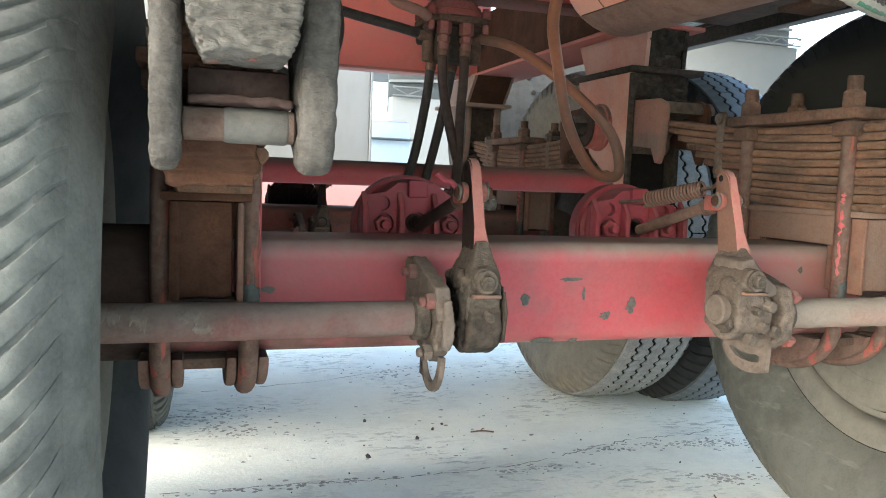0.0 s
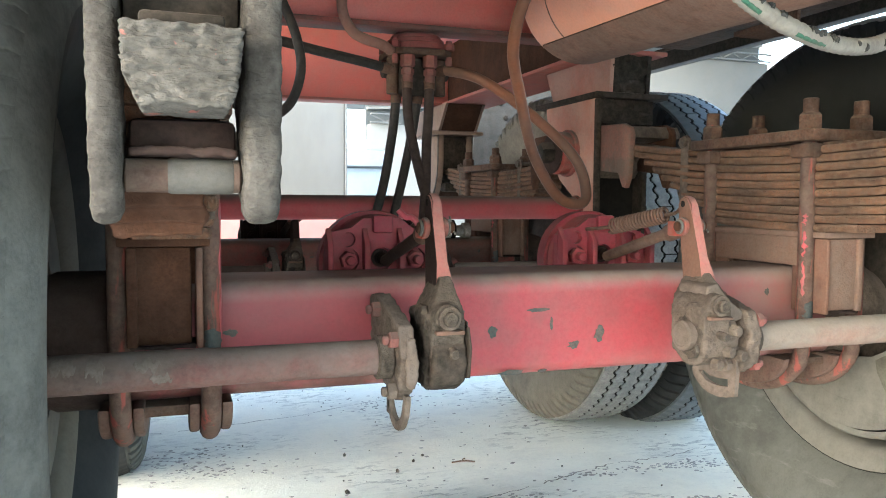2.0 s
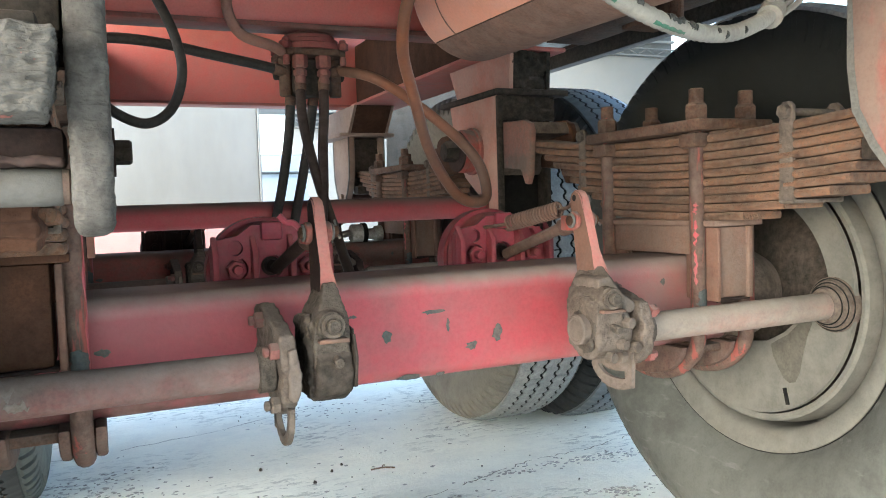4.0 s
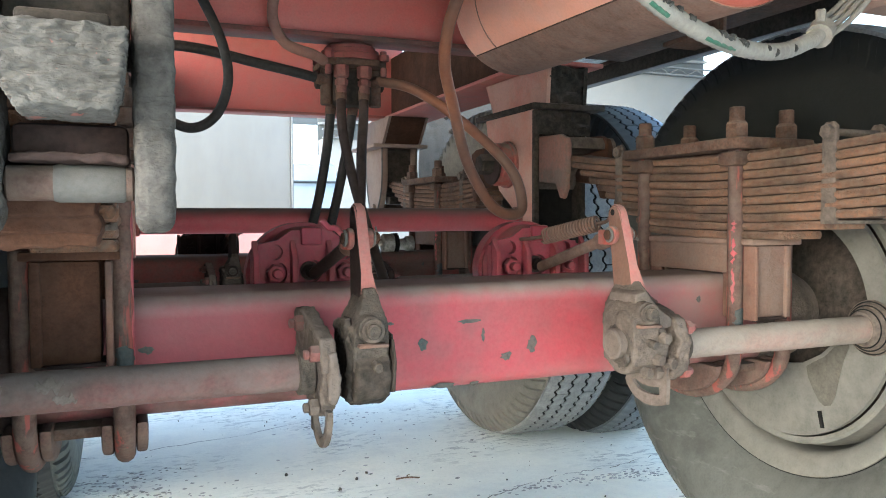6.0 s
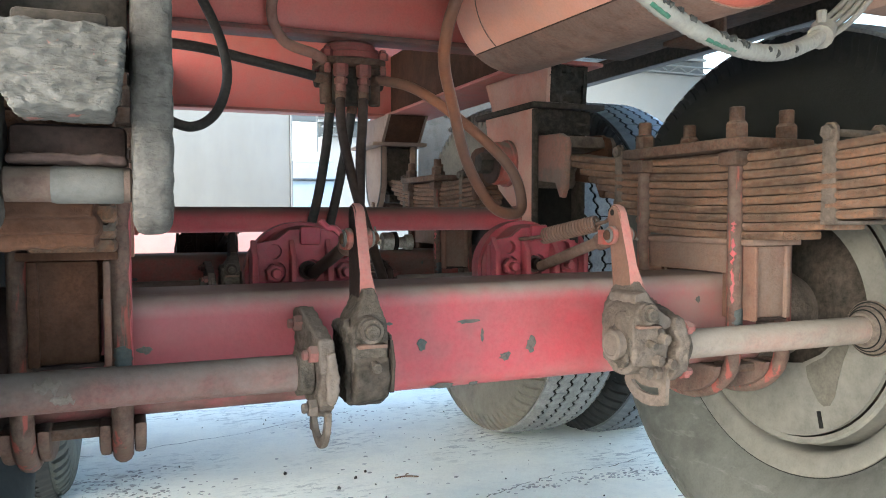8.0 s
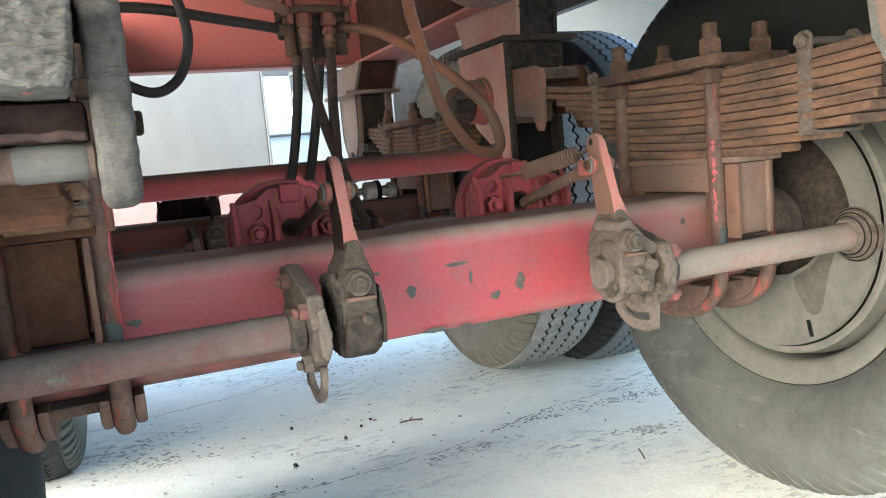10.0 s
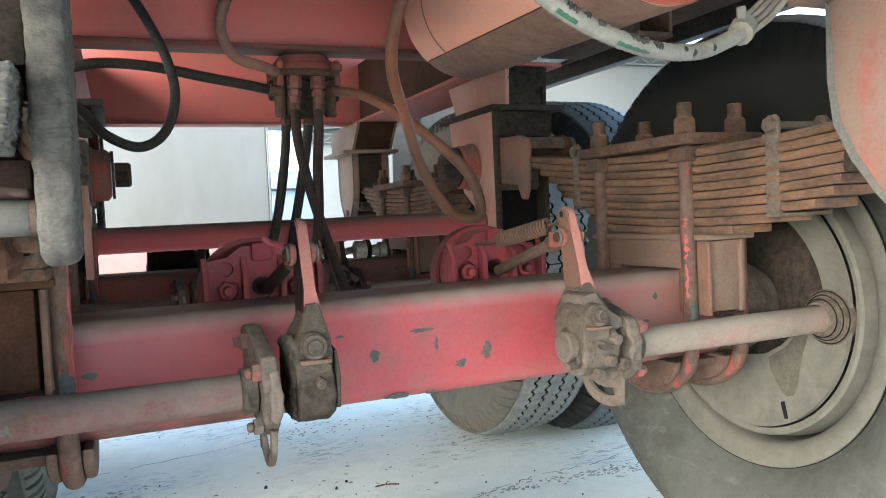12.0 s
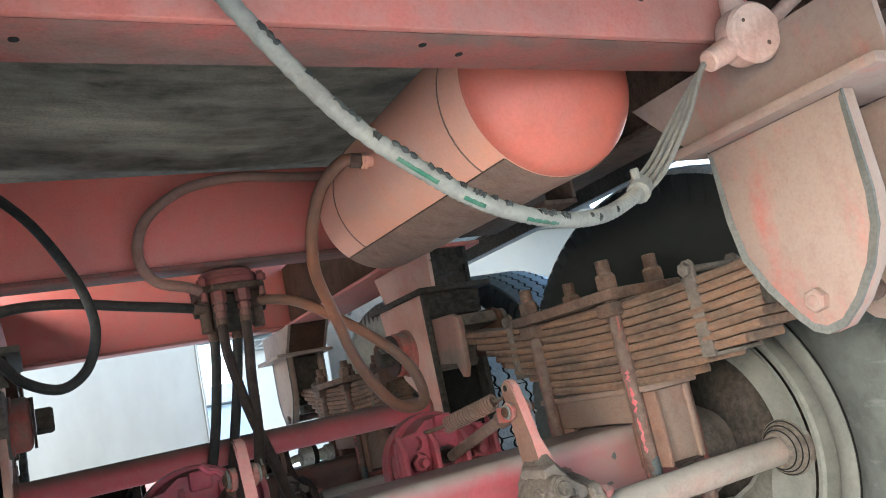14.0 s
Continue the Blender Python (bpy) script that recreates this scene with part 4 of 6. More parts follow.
# ---- spring hangers ----
def hanger(s, muddy, dy, sleeve_y):
    cx = s * 0.4875
    paint = MUD_PLAIN if muddy else PINK
    g = thing("spring_hanger", (cx, -0.5, 1.03), "mud-caked spring hanger bracket under the frame" if muddy else "dusty faded-red spring hanger bracket under the frame", "hanger bracket", "spring hangers")
    pts = [(-0.420, 0.925), (-0.420, 0.83), (-0.427, 0.776), (-0.451, 0.731), (-0.483, 0.689), (-0.499, 0.673), (-0.516, 0.667), (-0.539, 0.672), (-0.565, 0.694), (-0.592, 0.729), (-0.611, 0.771), (-0.617, 0.81), (-0.617, 0.925)]
    if muddy:
        pts = [(-0.41, 0.925), (-0.41, 0.80), (-0.44, 0.705), (-0.468, 0.674), (-0.485, 0.664), (-0.508, 0.664), (-0.522, 0.672), (-0.532, 0.70), (-0.538, 0.80), (-0.54, 0.925)]
    mid = Vector((-0.515, 0.80))
    pts = [(y + dy, z) for y, z in pts]
    for d in (-1, 1):
        x0, x1 = cx + d * 0.0445, cx + d * ((0.073 if d > 0 else 0.067) if muddy else 0.0675)
        bm = prism(B(), pts, "x", min(x0, x1), max(x0, x1), 0.008 if muddy else 0.004)
        pl = part("side_plate", bm, paint, g, "pointed hanger plate caked with grey mud" if muddy else "pointed hanger plate in faded red")
        if muddy:
            caked(pl, 0.0019, 0.0013, (55, 55, 95), d + 4)
        else:
            # mud along the rim of the plate's face
            xf = cx + d * 0.0675
            bm = B()
            n = len(pts)
            ring = []
            for y, z in pts:
                v = Vector((y - dy, z)) - mid
                q = mid + v * (1 - 0.010 / max(v.length, 0.02))
                ring.append(((y, z), (q.x + dy, min(q.y, 0.925))))
            outer = [bm.verts.new((xf + d * 0.0025, p[0], p[1])) for p, q in ring]
            inner = [bm.verts.new((xf + d * 0.0008, q[0], q[1])) for p, q in ring]
            back = [bm.verts.new((xf - d * 0.002, p[0], p[1])) for p, q in ring]
            for i in range(n - 1):
                bm.faces.new((outer[i], outer[i + 1], inner[i + 1], inner[i]))
                bm.faces.new((back[i], back[i + 1], outer[i + 1], outer[i]))
            part("muddy_rim", bm, GREYSHEET, pl, "grey mud along the plate edge")
    sz = 0.702 if muddy else 0.708
    rod(b := B(), (cx - 0.044, sleeve_y, sz), (cx + 0.044, sleeve_y, sz), 0.0135)
    sl = part("sleeve", b, PIPE, g, "brown steel sleeve")
    part("bright_band", lathe(B(), [(-0.012, 0.0136), (-0.009, 0.0146), (0.036, 0.0146), (0.038, 0.0136)], (cx, sleeve_y, sz), (1, 0, 0), 24), SLEEVE if muddy else PIPE, sl, "pale bare steel band")
    rod(b := B(), (cx - (0.05 if muddy else 0.080), sleeve_y, sz), (cx + (0.05 if muddy else 0.080), sleeve_y, sz), 0.007)
    if not muddy:
        hexnut(b, (cx - 0.0675, sleeve_y, sz), (-1, 0, 0), 0.0145, 0.011)
        hexnut(b, (cx + 0.0675, sleeve_y, sz), (1, 0, 0), 0.0145, 0.011)
    part("bolt", b, paint, g, "hexagon bolt")
    bm = prism(B(), [(cx - 0.0400, 0.804), (cx - 0.0395, 0.774), (cx - 0.028, 0.749), (cx + 0.031, 0.749), (cx + 0.036, 0.765), (cx + 0.040, 0.804)], "y", -0.575 + (0.05 if muddy else 0), -0.50 + (0.05 if muddy else 0))
    caked(part("wear_block", bm, MUD_PAINT, g, "wear block caked with grey mud"), 0.0015, 0.0019, (48, 48, 180), s, True)
    # dark block put where the recess below the wear block lies in shade
    part("recess_shade", box(B(), cx - 0.041, cx + 0.041, -0.50 + (0.065 if muddy else 0.03), -0.445 + (0.065 if muddy else 0.03), 0.717, 0.7475, 0.006), DIRT_SHADE if muddy else BLACKSTEEL, g, "dark block in place of the shaded recess")
    if muddy:
        caked(part("ledge", box(B(), cx - 0.041, cx + 0.040, -0.462, -0.415, 0.7165, 0.7235, 0.001), DIRT_SHADE, g, "dark dirt ledge over the sleeve"), 0.0022, 0.0022, (70, 70, 120), 5)
        part("hood", box(B(), cx - 0.030, cx + 0.030, -0.50, -0.44, 0.8055, 0.818, 0.004), BLACKSTEEL, g, "dark plate above the wear block")
    part("inner_web", box(B(), cx - 0.043, cx + 0.043, -0.50 + dy, -0.47 + dy, 0.815, 0.92, 0.003), BLACKSTEEL, g)
    bm = lumpy(box(B(), cx - 0.043, cx + 0.043, -0.435 + dy, -0.427 + dy, 0.80, 0.92, 0), 6, 0.004, 60, s)
    part("back_web", bm, BLACKSTEEL, g, "black greasy web plate")
    part("flange", box(B(), cx - 0.10, cx + (0.078 if muddy else 0.11), -0.68, -0.39, 0.925, 0.938, 0.002), TUBE_PAINT if muddy else paint, g)
    web = [(-0.68, 0.939), (-0.395, 0.939), (-0.315, 1.028), (-0.68, 1.028)]
    for d in (-1, 1):
        x0, x1 = cx + d * 0.065, cx + d * 0.075
        part("bracket_web", prism(B(), web, "x", min(x0, x1), max(x0, x1)), TUBE_PAINT if muddy else PINK, g)
    part("bracket_end", prism(B(), [(-0.41, 0.939), (-0.395, 0.939), (-0.315, 1.028), (-0.33, 1.028)], "x", cx - 0.0645, cx + 0.0645), RED_DULL, g)
    return g


right_hanger = hanger(1, False, 0.0, -0.515)
left_hanger = hanger(-1, True, 0.05, -0.438)
for source, x in ((right_hanger, 0.4875), (left_hanger, -0.4875)):
    repaint(copy_thing(source, pose(x, SPAN + 0.42, 1.03, 0, 0, 180)), {RED_DULL: BROWN, PINK: DUSTY_PINK, TUBE_PAINT: BROWN})


# ---- equalizers between the axles ----
def equalizer(s):
    cx, cy = s * TRACK, SPAN / 2
    g = thing("equalizer_hanger", (cx, cy, 1.03), "dusty red equalizer hanger with a round trunnion", "hanger bracket", "equalizer hangers")
    pts = [(cy - 0.122, 0.925), (cy - 0.122, 0.62), (cy - 0.112, 0.595), (cy - 0.085, 0.60), (cy - 0.055, 0.675), (cy + 0.05, 0.74), (cy + 0.105, 0.83), (cy + 0.128, 0.925)]
    for d in (-1, 1):
        x0, x1 = cx + d * 0.060, cx + d * 0.074
        # outer plate coloured black, as the inside of the hanger lies in shade
        pl = part("side_plate", prism(B(), pts, "x", min(x0, x1), max(x0, x1), 0.002), BLACKSTEEL if d == s else POST, g, "side plate coloured black for the shaded inside" if d == s else "dusty faded-red side plate")
        outside = d == s
        part("trunnion_boss", lathe(B(), [(0.072, 0), (0.072, 0.058), (0.082, 0.058), (0.084, 0.053), (0.108, 0.053), (0.113, 0.048), (0.116, 0.04), (0.116, 0)], (cx, cy, 0.803), (d, 0, 0), 32), TAN_DUST if outside else RED_DULL, pl, "round trunnion boss")
        part("trunnion_washer", lathe(B(), [(0.1165, 0), (0.1165, 0.05), (0.122, 0.05), (0.122, 0)], (cx, cy, 0.803), (d, 0, 0), 28), TAN_DUST if outside else DIRT_SHADE, pl)
        hexnut(b := B(), (cx + d * 0.1225, cy, 0.803), (d, 0, 0), 0.026, 0.032)
        part("trunnion_nut", b, BLACKSTEEL, pl)
    part("flange", box(B(), cx - 0.085, cx + 0.11, cy - 0.15, cy + 0.17, 0.925, 0.938, 0.002), BLACKSTEEL, g, "grimy flange plate")
    web = [(cy - 0.128, 0.939), (cy + 0.15, 0.939), (cy + 0.2, 1.028), (cy - 0.135, 1.028)]
    inner, outer = cx - s * 0.034, cx + s * 0.066
    part("bracket_web", prism(B(), web, "x", inner - 0.005, inner + 0.005), POST, g)
    part("bracket_web", prism(B(), web, "x", outer - 0.005, outer + 0.005), BLACKSTEEL, g)
    end = prism(B(), [(cy - 0.126, 0.939), (cy - 0.116, 0.939), (cy - 0.122, 1.028), (cy - 0.132, 1.028)], "x", min(inner, outer) + 0.0055, max(inner, outer) - 0.0055)
    part("bracket_end", lumpy(end, 10, 0.007, 55, 2), BLACKSTEEL, g, "black greasy end plate")
    bm = lumpy(box(B(), cx - 0.059, cx + 0.085, cy - 0.124, cy - 0.112, 0.868, 0.924, 0), 12, 0.007, 60, 1)
    part("grimy_face", bm, BLACKSTEEL, g, "black greasy front face")
    # black plate added to stand for the dark hollow under the equalizer
    part("inner_web", box(B(), cx - 0.0595, cx + 0.0595, cy - 0.085, cy - 0.075, 0.60, 0.82, 0.002), GROOVE, g, "black plate in place of the shaded inside")
    part("edge_bar", box(B(), cx - 0.0745, cx - 0.060, cy - 0.1335, cy - 0.1225, 0.62, 0.924, 0.003), BLACKSTEEL, g)
    r = thing("equalizer_beam", (cx, cy, 0.8), "grimy rocking equalizer beam over the spring ends", "equalizer", "equalizer beams")
    top = [(cy - 0.245, 0.838), (cy - 0.235, 0.852), (cy - 0.12, 0.862), (cy + 0.12, 0.862), (cy + 0.235, 0.852), (cy + 0.245, 0.838), (cy + 0.245, 0.826), (cy + 0.16, 0.82), (cy + 0.09, 0.74), (cy - 0.09, 0.74), (cy - 0.16, 0.82), (cy - 0.245, 0.826)]
    part("body", prism(B(), top, "x", cx - 0.046, cx + 0.078, 0.005), DUSTY, r)
    for e in (-1, 1):
        ear = [(cy + e * 0.115, 0.862), (cy + e * 0.225, 0.858), (cy + e * 0.25, 0.848), (cy + e * 0.258, 0.83), (cy + e * 0.248, 0.735), (cy + e * 0.236, 0.714), (cy + e * 0.224, 0.716), (cy + e * 0.205, 0.748), (cy + e * 0.12, 0.756)]
        for d in (-1, 1):
            x0, x1 = cx + d * 0.046, cx + d * 0.060
            part("ear", prism(B(), ear, "x", min(x0, x1), max(x0, x1), 0.004), EAR if e < 0 and d < 0 else BROWN, r, "dusty side ear")
    return g


equalizer(1), equalizer(-1)
g = thing("cross_tube", (0, SPAN / 2, 0.667), "dark red round tube between the two equalizer hangers", "cross tube")
part("tube", rod(B(), (-TRACK + 0.075, SPAN / 2 - 0.05, 0.667), (TRACK - 0.075, SPAN / 2 - 0.05, 0.667), 0.027, 28), RED, g)
for s in (-1, 1):
    x0 = s * (TRACK - 0.075)
    part("end_weld", rod(B(), (x0, SPAN / 2 - 0.05, 0.667), (x0 - s * 0.008, SPAN / 2 - 0.05, 0.667), 0.031, 28), RED_DULL, g)


# ---- frame ----
def i_beam(name, y, z0, z1, flange, label):
    g = thing(name, (0, y, z0), label, "crossmember", "frame crossmembers")
    part("web", box(B(), -0.51, 0.51, y - 0.005, y + 0.005, z0 + 0.0105, z1, 0.001), FRAME_RED, g)
    part("bottom_flange", box(B(), -0.51, 0.51, y - flange, y + flange, z0, z0 + 0.010, 0.002), FRAME_DIRT_SHADE if y < 1 else FRAME_WEB, g, "dirty flange")
    return g


i_beam("crossmember", 0.46, 1.03, 1.235, 0.035, "red steel crossmember under the body")
i_beam("crossmember", 1.65, 1.03, 1.375, 0.04, "red steel crossmember behind the second axle")
g = thing("crossmember", (0, -0.5, 1.025), "faded red channel crossmember between the spring hangers", "crossmember", "frame crossmembers")
part("web", box(B(), -0.43, 0.43, -0.532, -0.522, 1.025, 1.235, 0.002), FRAME_WEB, g, "faded pink-red web")
part("bottom_flange", box(B(), -0.43, 0.43, -0.5215, -0.45, 1.025, 1.036, 0.002), FRAME_DIRT_SHADE, g)
for x, y in ((-0.37, -0.49), (-0.155, -0.478), (-0.02, -0.50), (0.03, -0.483)):
    part("drain_hole", lathe(B(), [(0, 0), (0, 0.0042), (0.002, 0.0042), (0.002, 0)], (x, y, 1.0245), (0, 0, 1), 12), GROOVE, g)
hexnut(b := B(), (0.25, -0.5325, 1.075), (0, -1, 0), 0.0065, 0.005)
part("bolt", b, GREASE, g)
for s in (-1, 1):
    g = thing("frame_rail", (s * 0.56, 1.0, 1.03), "red steel frame rail along the trailer", "frame rail", "frame rails")
    part("web", box(B(), s * 0.545 - 0.005, s * 0.545 + 0.005, -3.3, 0.42, 1.0405, 1.265, 0.001), RUST, g)
    part("bottom_flange", box(B(), s * 0.515, s * 0.62, -3.3, 0.42, 1.03, 1.04, 0.002), RUST, g)
    part("web", box(B(), s * 0.47 - 0.005, s * 0.47 + 0.005, 0.5, 1.8, 1.0405, 1.255, 0.001), BROWN, g)
    part("bottom_flange", box(B(), s * 0.43, s * 0.62, 0.5, 1.8, 1.03, 1.04, 0.002), FRAME_WEB, g)

# runs on unseen behind the camera, added to keep sky light off
bm = B()
nx, ny = 24, 100
rows = [[bm.verts.new((-0.64 + 1.28 * i / nx, -3.4 + 5.2 * j / ny, 1.24 + (0.10 if -3.4 + 5.2 * j / ny > 0.47 else 0.0) + 0.12 * (-0.64 + 1.28 * i / nx) ** 2 + 0.006 * noise.noise((i * 0.4, j * 0.5, 0)))) for i in range(nx + 1)] for j in range(ny + 1)]
for j in range(ny):
    for i in range(nx):
        bm.faces.new((rows[j][i], rows[j][i + 1], rows[j + 1][i + 1], rows[j + 1][i]))
bmesh.ops.solidify(bm, geom=bm.faces[:], thickness=-0.03)
single("trailer_underbody", bm, BELLY, "scuffed dark underside of the trailer body", "underbody", kind="structure")
# left plate and the unseen run behind the camera are added for shade
for s in (-1, 1):
    bm = box(B(), s * 0.66, s * 1.099, -3.4, 1.8, 1.285, 1.31, 0.004)
    single("bed_plate", bm, UNDERBOARD, "dirty grey underside of the trailer bed over the wheels", "bed plate", "bed plates")
    g = thing("side_board", (s * 1.2, 0, 1.275), "dirty grey board along the trailer's side", "board", "side boards")
    board = part("board", box(B(), s * 1.10, s * 1.30, -3.4, 1.95, 1.275, 1.30, 0.004), UNDERBOARD, g)
    part("rail", box(B(), s * 1.3005, s * 1.35, -3.4, 1.95, 1.205, 1.31, 0.004), BLACKSTEEL, g, "dark grimy side rail")
    part("edge_strip", box(B(), s * 1.287, s * 1.2995, -3.4, 1.95, 1.262, 1.2745, 0.002), RUST, board)


# ---- brake actuation ----
def brake_chamber(x):
    g = thing("brake_chamber", (x, 0.1, 0.585), "crimson brake chamber on its bracket behind the axle", "brake chamber", "brake chambers")
    z = 0.585
    part("body", lathe(B(), [(0.0, 0), (0.0, 0.055), (0.01, 0.070), (0.03, 0.076), (0.034, 0.082), (0.05, 0.082), (0.054, 0.076), (0.09, 0.072), (0.12, 0.055), (0.13, 0.03), (0.13, 0)], (x, 0.105, z), (0, 1, 0), 40), MAGENTA, g, "round crimson chamber body")
    part("clamp_ring", lathe(B(), [(0.030, 0.078), (0.030, 0.084), (0.056, 0.084), (0.056, 0.078)], (x - 0.008, 0.105, z - 0.003), (0, 1, 0), 40, True), MAGENTA, g)
    plate = [(x - 0.090, 0.50), (x + 0.090, 0.50), (x + 0.090, 0.612), (x + 0.082, 0.626), (x + 0.05, 0.640), (x + 0.03, 0.655), (x - 0.03, 0.655), (x - 0.05, 0.640), (x - 0.082, 0.634), (x - 0.090, 0.626)]
    br = part("bracket", pierced(B(), plate, [(x - 0.054, 0.622, 0.0115), (x + 0.054, 0.620, 0.0115), (x - 0.054, 0.590, 0.018), (x + 0.054, 0.590, 0.018), (x, 0.592, 0.018)], 0.088, 0.1), MAGENTA, g, "crimson mounting plate with round holes")
    part("back_plate", box(B(), x - 0.084, x + 0.084, 0.101, 0.1045, 0.50, 0.632, 0), MAGENTA, br)
    for dx in (-0.0855, -0.028, 0.028, 0.0855):
        part("rib", prism(B(), [(0.066, 0.53), (0.0878, 0.53), (0.0878, 0.64), (0.066, 0.615)], "x", x + dx - 0.0045, x + dx + 0.0045, 0.0015), MAGENTA, br)
    for dx in (-0.054, 0.054):
        hexnut(b := B(), (x + dx, 0.0895, 0.590), (0, -1, 0), 0.0145, 0.013)
        rod(b, (x + dx, 0.100, 0.590), (x + dx, 0.062, 0.590), 0.0075)
        part("stud", b, MAGENTA, br)
    part("top_boss", box(B(), x - 0.016, x + 0.016, 0.078, 0.09, 0.632, 0.66, 0.004), MAGENTA, br)
    part("rod_boot", lathe(B(), [(0, 0.0), (0, 0.0145), (0.006, 0.0145), (0.006, 0.011), (0.018, 0.010)], (x, 0.100, 0.592), (0, -1, 0), 24), DIRT_SHADE, br)
    return g


CH = (-0.188, 0.210)
ARM = (-0.186, 0.205)
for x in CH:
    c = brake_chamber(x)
    # rear chamber recoloured near black for the shade it stands in
    repaint(copy_thing(c, pose(x - 0.032, 0.1 + SPAN, 0.566)), {MAGENTA: DIRT_SHADE})


def camshaft(s):
    g = thing("camshaft", (s * 0.44, -0.19, 0.49), "dusty brown brake camshaft tube to the wheel", "camshaft", "brake camshafts")
    z = 0.4935 if s < 0 else 0.49
    x0 = 0.255 if s < 0 else 0.278
    bm = lathe(B(), [(x0, 0), (x0, 0.0215), (0.46, 0.0215), (0.463, 0.0223), (0.62, 0.022), (0.67, 0.0223), (0.67, 0)], (0, -0.19, z), (s, 0, 0), 28)
    tube = part("tube", bm, TUBE_FILM if s < 0 else TUBE_DUSTY, g)
    if s < 0:
        for k, (a, b, lo, hi) in enumerate(((-0.622, -0.596, -5, 75), (-0.588, -0.568, -25, 60), (-0.540, -0.512, 0, 55), (-0.524, -0.500, -35, 5))):
            part("scuff", shell_patch((a, -0.19, z), (b, -0.19, z), 0.0224, -hi, -lo, k * 2.7, 0.45, 0.0004), SCUFF, tube, "pale scuffed patch")
    part("collar", lathe(B(), [(x0 - 0.004, 0.018), (x0 - 0.004, 0.027), (x0 + 0.012, 0.027), (x0 + 0.014, 0.0222), (x0 + 0.014, 0.018)], (0, -0.19, z), (s, 0, 0), 24, True), GREASE, g, "greasy bearing collar")
    return g


def slack_adjuster(x, s, bracket_x):
    g = thing("slack_adjuster", (x, -0.19, 0.49), "greasy slack adjuster with a red lever arm", "slack adjuster", "slack adjusters")
    bm = lathe(B(), [(-0.021, 0), (-0.021, 0.034), (-0.016, 0.039), (0.016, 0.039), (0.021, 0.034), (0.021, 0)], (x, -0.187, 0.493), (1, 0, 0), 32)
    levels = ((0.47, 0.0205, -0.222, -0.150), (0.534, 0.0222, -0.224, -0.148), (0.550, 0.0200, -0.216, -0.142), (0.564, 0.0145, -0.200, -0.136), (0.577, 0.0105, -0.186, -0.130), (0.588, 0.0080, -0.178, -0.127))
    if s > 0:
        levels = levels[:3] + ((0.562, 0.0150, -0.200, -0.137), (0.574, 0.0098, -0.184, -0.133), (0.586, 0.0060, -0.168, -0.136))
    lean = 0.012 if s < 0 else 0.020
    rings = [[bm.verts.new((x + lean * min(1.0, max(0.0, (c - 0.536) / 0.045)) + u * hx, y, c)) for u, y in ((-1, y0), (1, y0), (1, y1), (-1, y1))] for c, hx, y0, y1 in levels]
    for p, q in zip(rings, rings[1:]):
        for k in range(4):
            bm.faces.new((p[k], p[(k + 1) % 4], q[(k + 1) % 4], q[k]))
    bm.faces.new(rings[0][::-1])
    bm.faces.new(rings[-1])
    rod(bm, (x - 0.001, -0.229, 0.543), (x - 0.001, -0.15, 0.543), 0.0165)
    rod(bm, (x - 0.024, -0.200, 0.528), (x + 0.024, -0.200, 0.528), 0.0175)
    if s > 0:
        rod(bm, (x - 0.014, -0.19, 0.496), (x + 0.036, -0.19, 0.496), 0.036)
    body = caked(part("body", bm, GREASE if s < 0 else DUSTY, g, "dirt-caked cast adjuster body"), 0.0021, 0.0011, (110, 110, 110), x)
    if s < 0:
        bm = prism(B(), [(-0.21, 0.455), (-0.220, 0.52), (-0.195, 0.556), (-0.15, 0.550), (-0.145, 0.46)], "x", x - 0.027, x - 0.018, 0.003)
        caked(part("grease_clump", bm, BLACKSTEEL, body, "black grease clump"), 0.0024, 0.0032, (130, 130, 130), x + 7)
        bm = lathe(B(), [(-0.023, 0), (-0.023, 0.036), (-0.019, 0.041), (0.019, 0.041), (0.023, 0.036), (0.023, 0)], (x + 0.002, -0.1885, 0.4895), (1, 0, 0), 32)
        caked(part("housing", bm, BLACKSTEEL, body, "black greasy lower housing"), 0.0024, 0.0013, (110, 110, 110), x + 3)
    part("side_plate", prism(B(), [(-0.215, 0.465), (-0.215, 0.535), (-0.18, 0.54), (-0.18, 0.462)], "x", x + 0.0255, x + 0.0295, 0.002), GREASE, body)
    # lever arm, leaning back towards the chamber
    ax = x + lean
    arm = [(-0.184, 0.562), (-0.136, 0.562), (-0.133, 0.58), (-0.128, 0.605), (-0.112, 0.66), (-0.110, 0.680), (-0.114, 0.688), (-0.123, 0.693), (-0.133, 0.690), (-0.140, 0.682), (-0.148, 0.655), (-0.164, 0.605), (-0.174, 0.58)]
    bm = prism(B(), arm, "x", ax - 1, ax + 1)
    for v in bm.verts:
        side = 1 if v.co.x > ax else -1
        v.co.x = ax + side * (0.0072 + 0.30 * max(0.0, 0.605 - v.co.z) ** 1.2)
    bmesh.ops.bevel(bm, geom=[e for e in bm.edges if abs(e.verts[0].co.x - e.verts[1].co.x) < 0.008], offset=0.002, segments=2, affect="EDGES")
    lever = part("lever_arm", bm, LEVER, g, "faded pink-red lever arm, its shaded side coloured brown")
    # faces turned to -x get a darker colour, shade painted on one side
    lever.data.materials.append(DIRT_SHADE if s < 0 else TUBE_BROWN)
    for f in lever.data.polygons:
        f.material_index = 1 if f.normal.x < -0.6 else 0
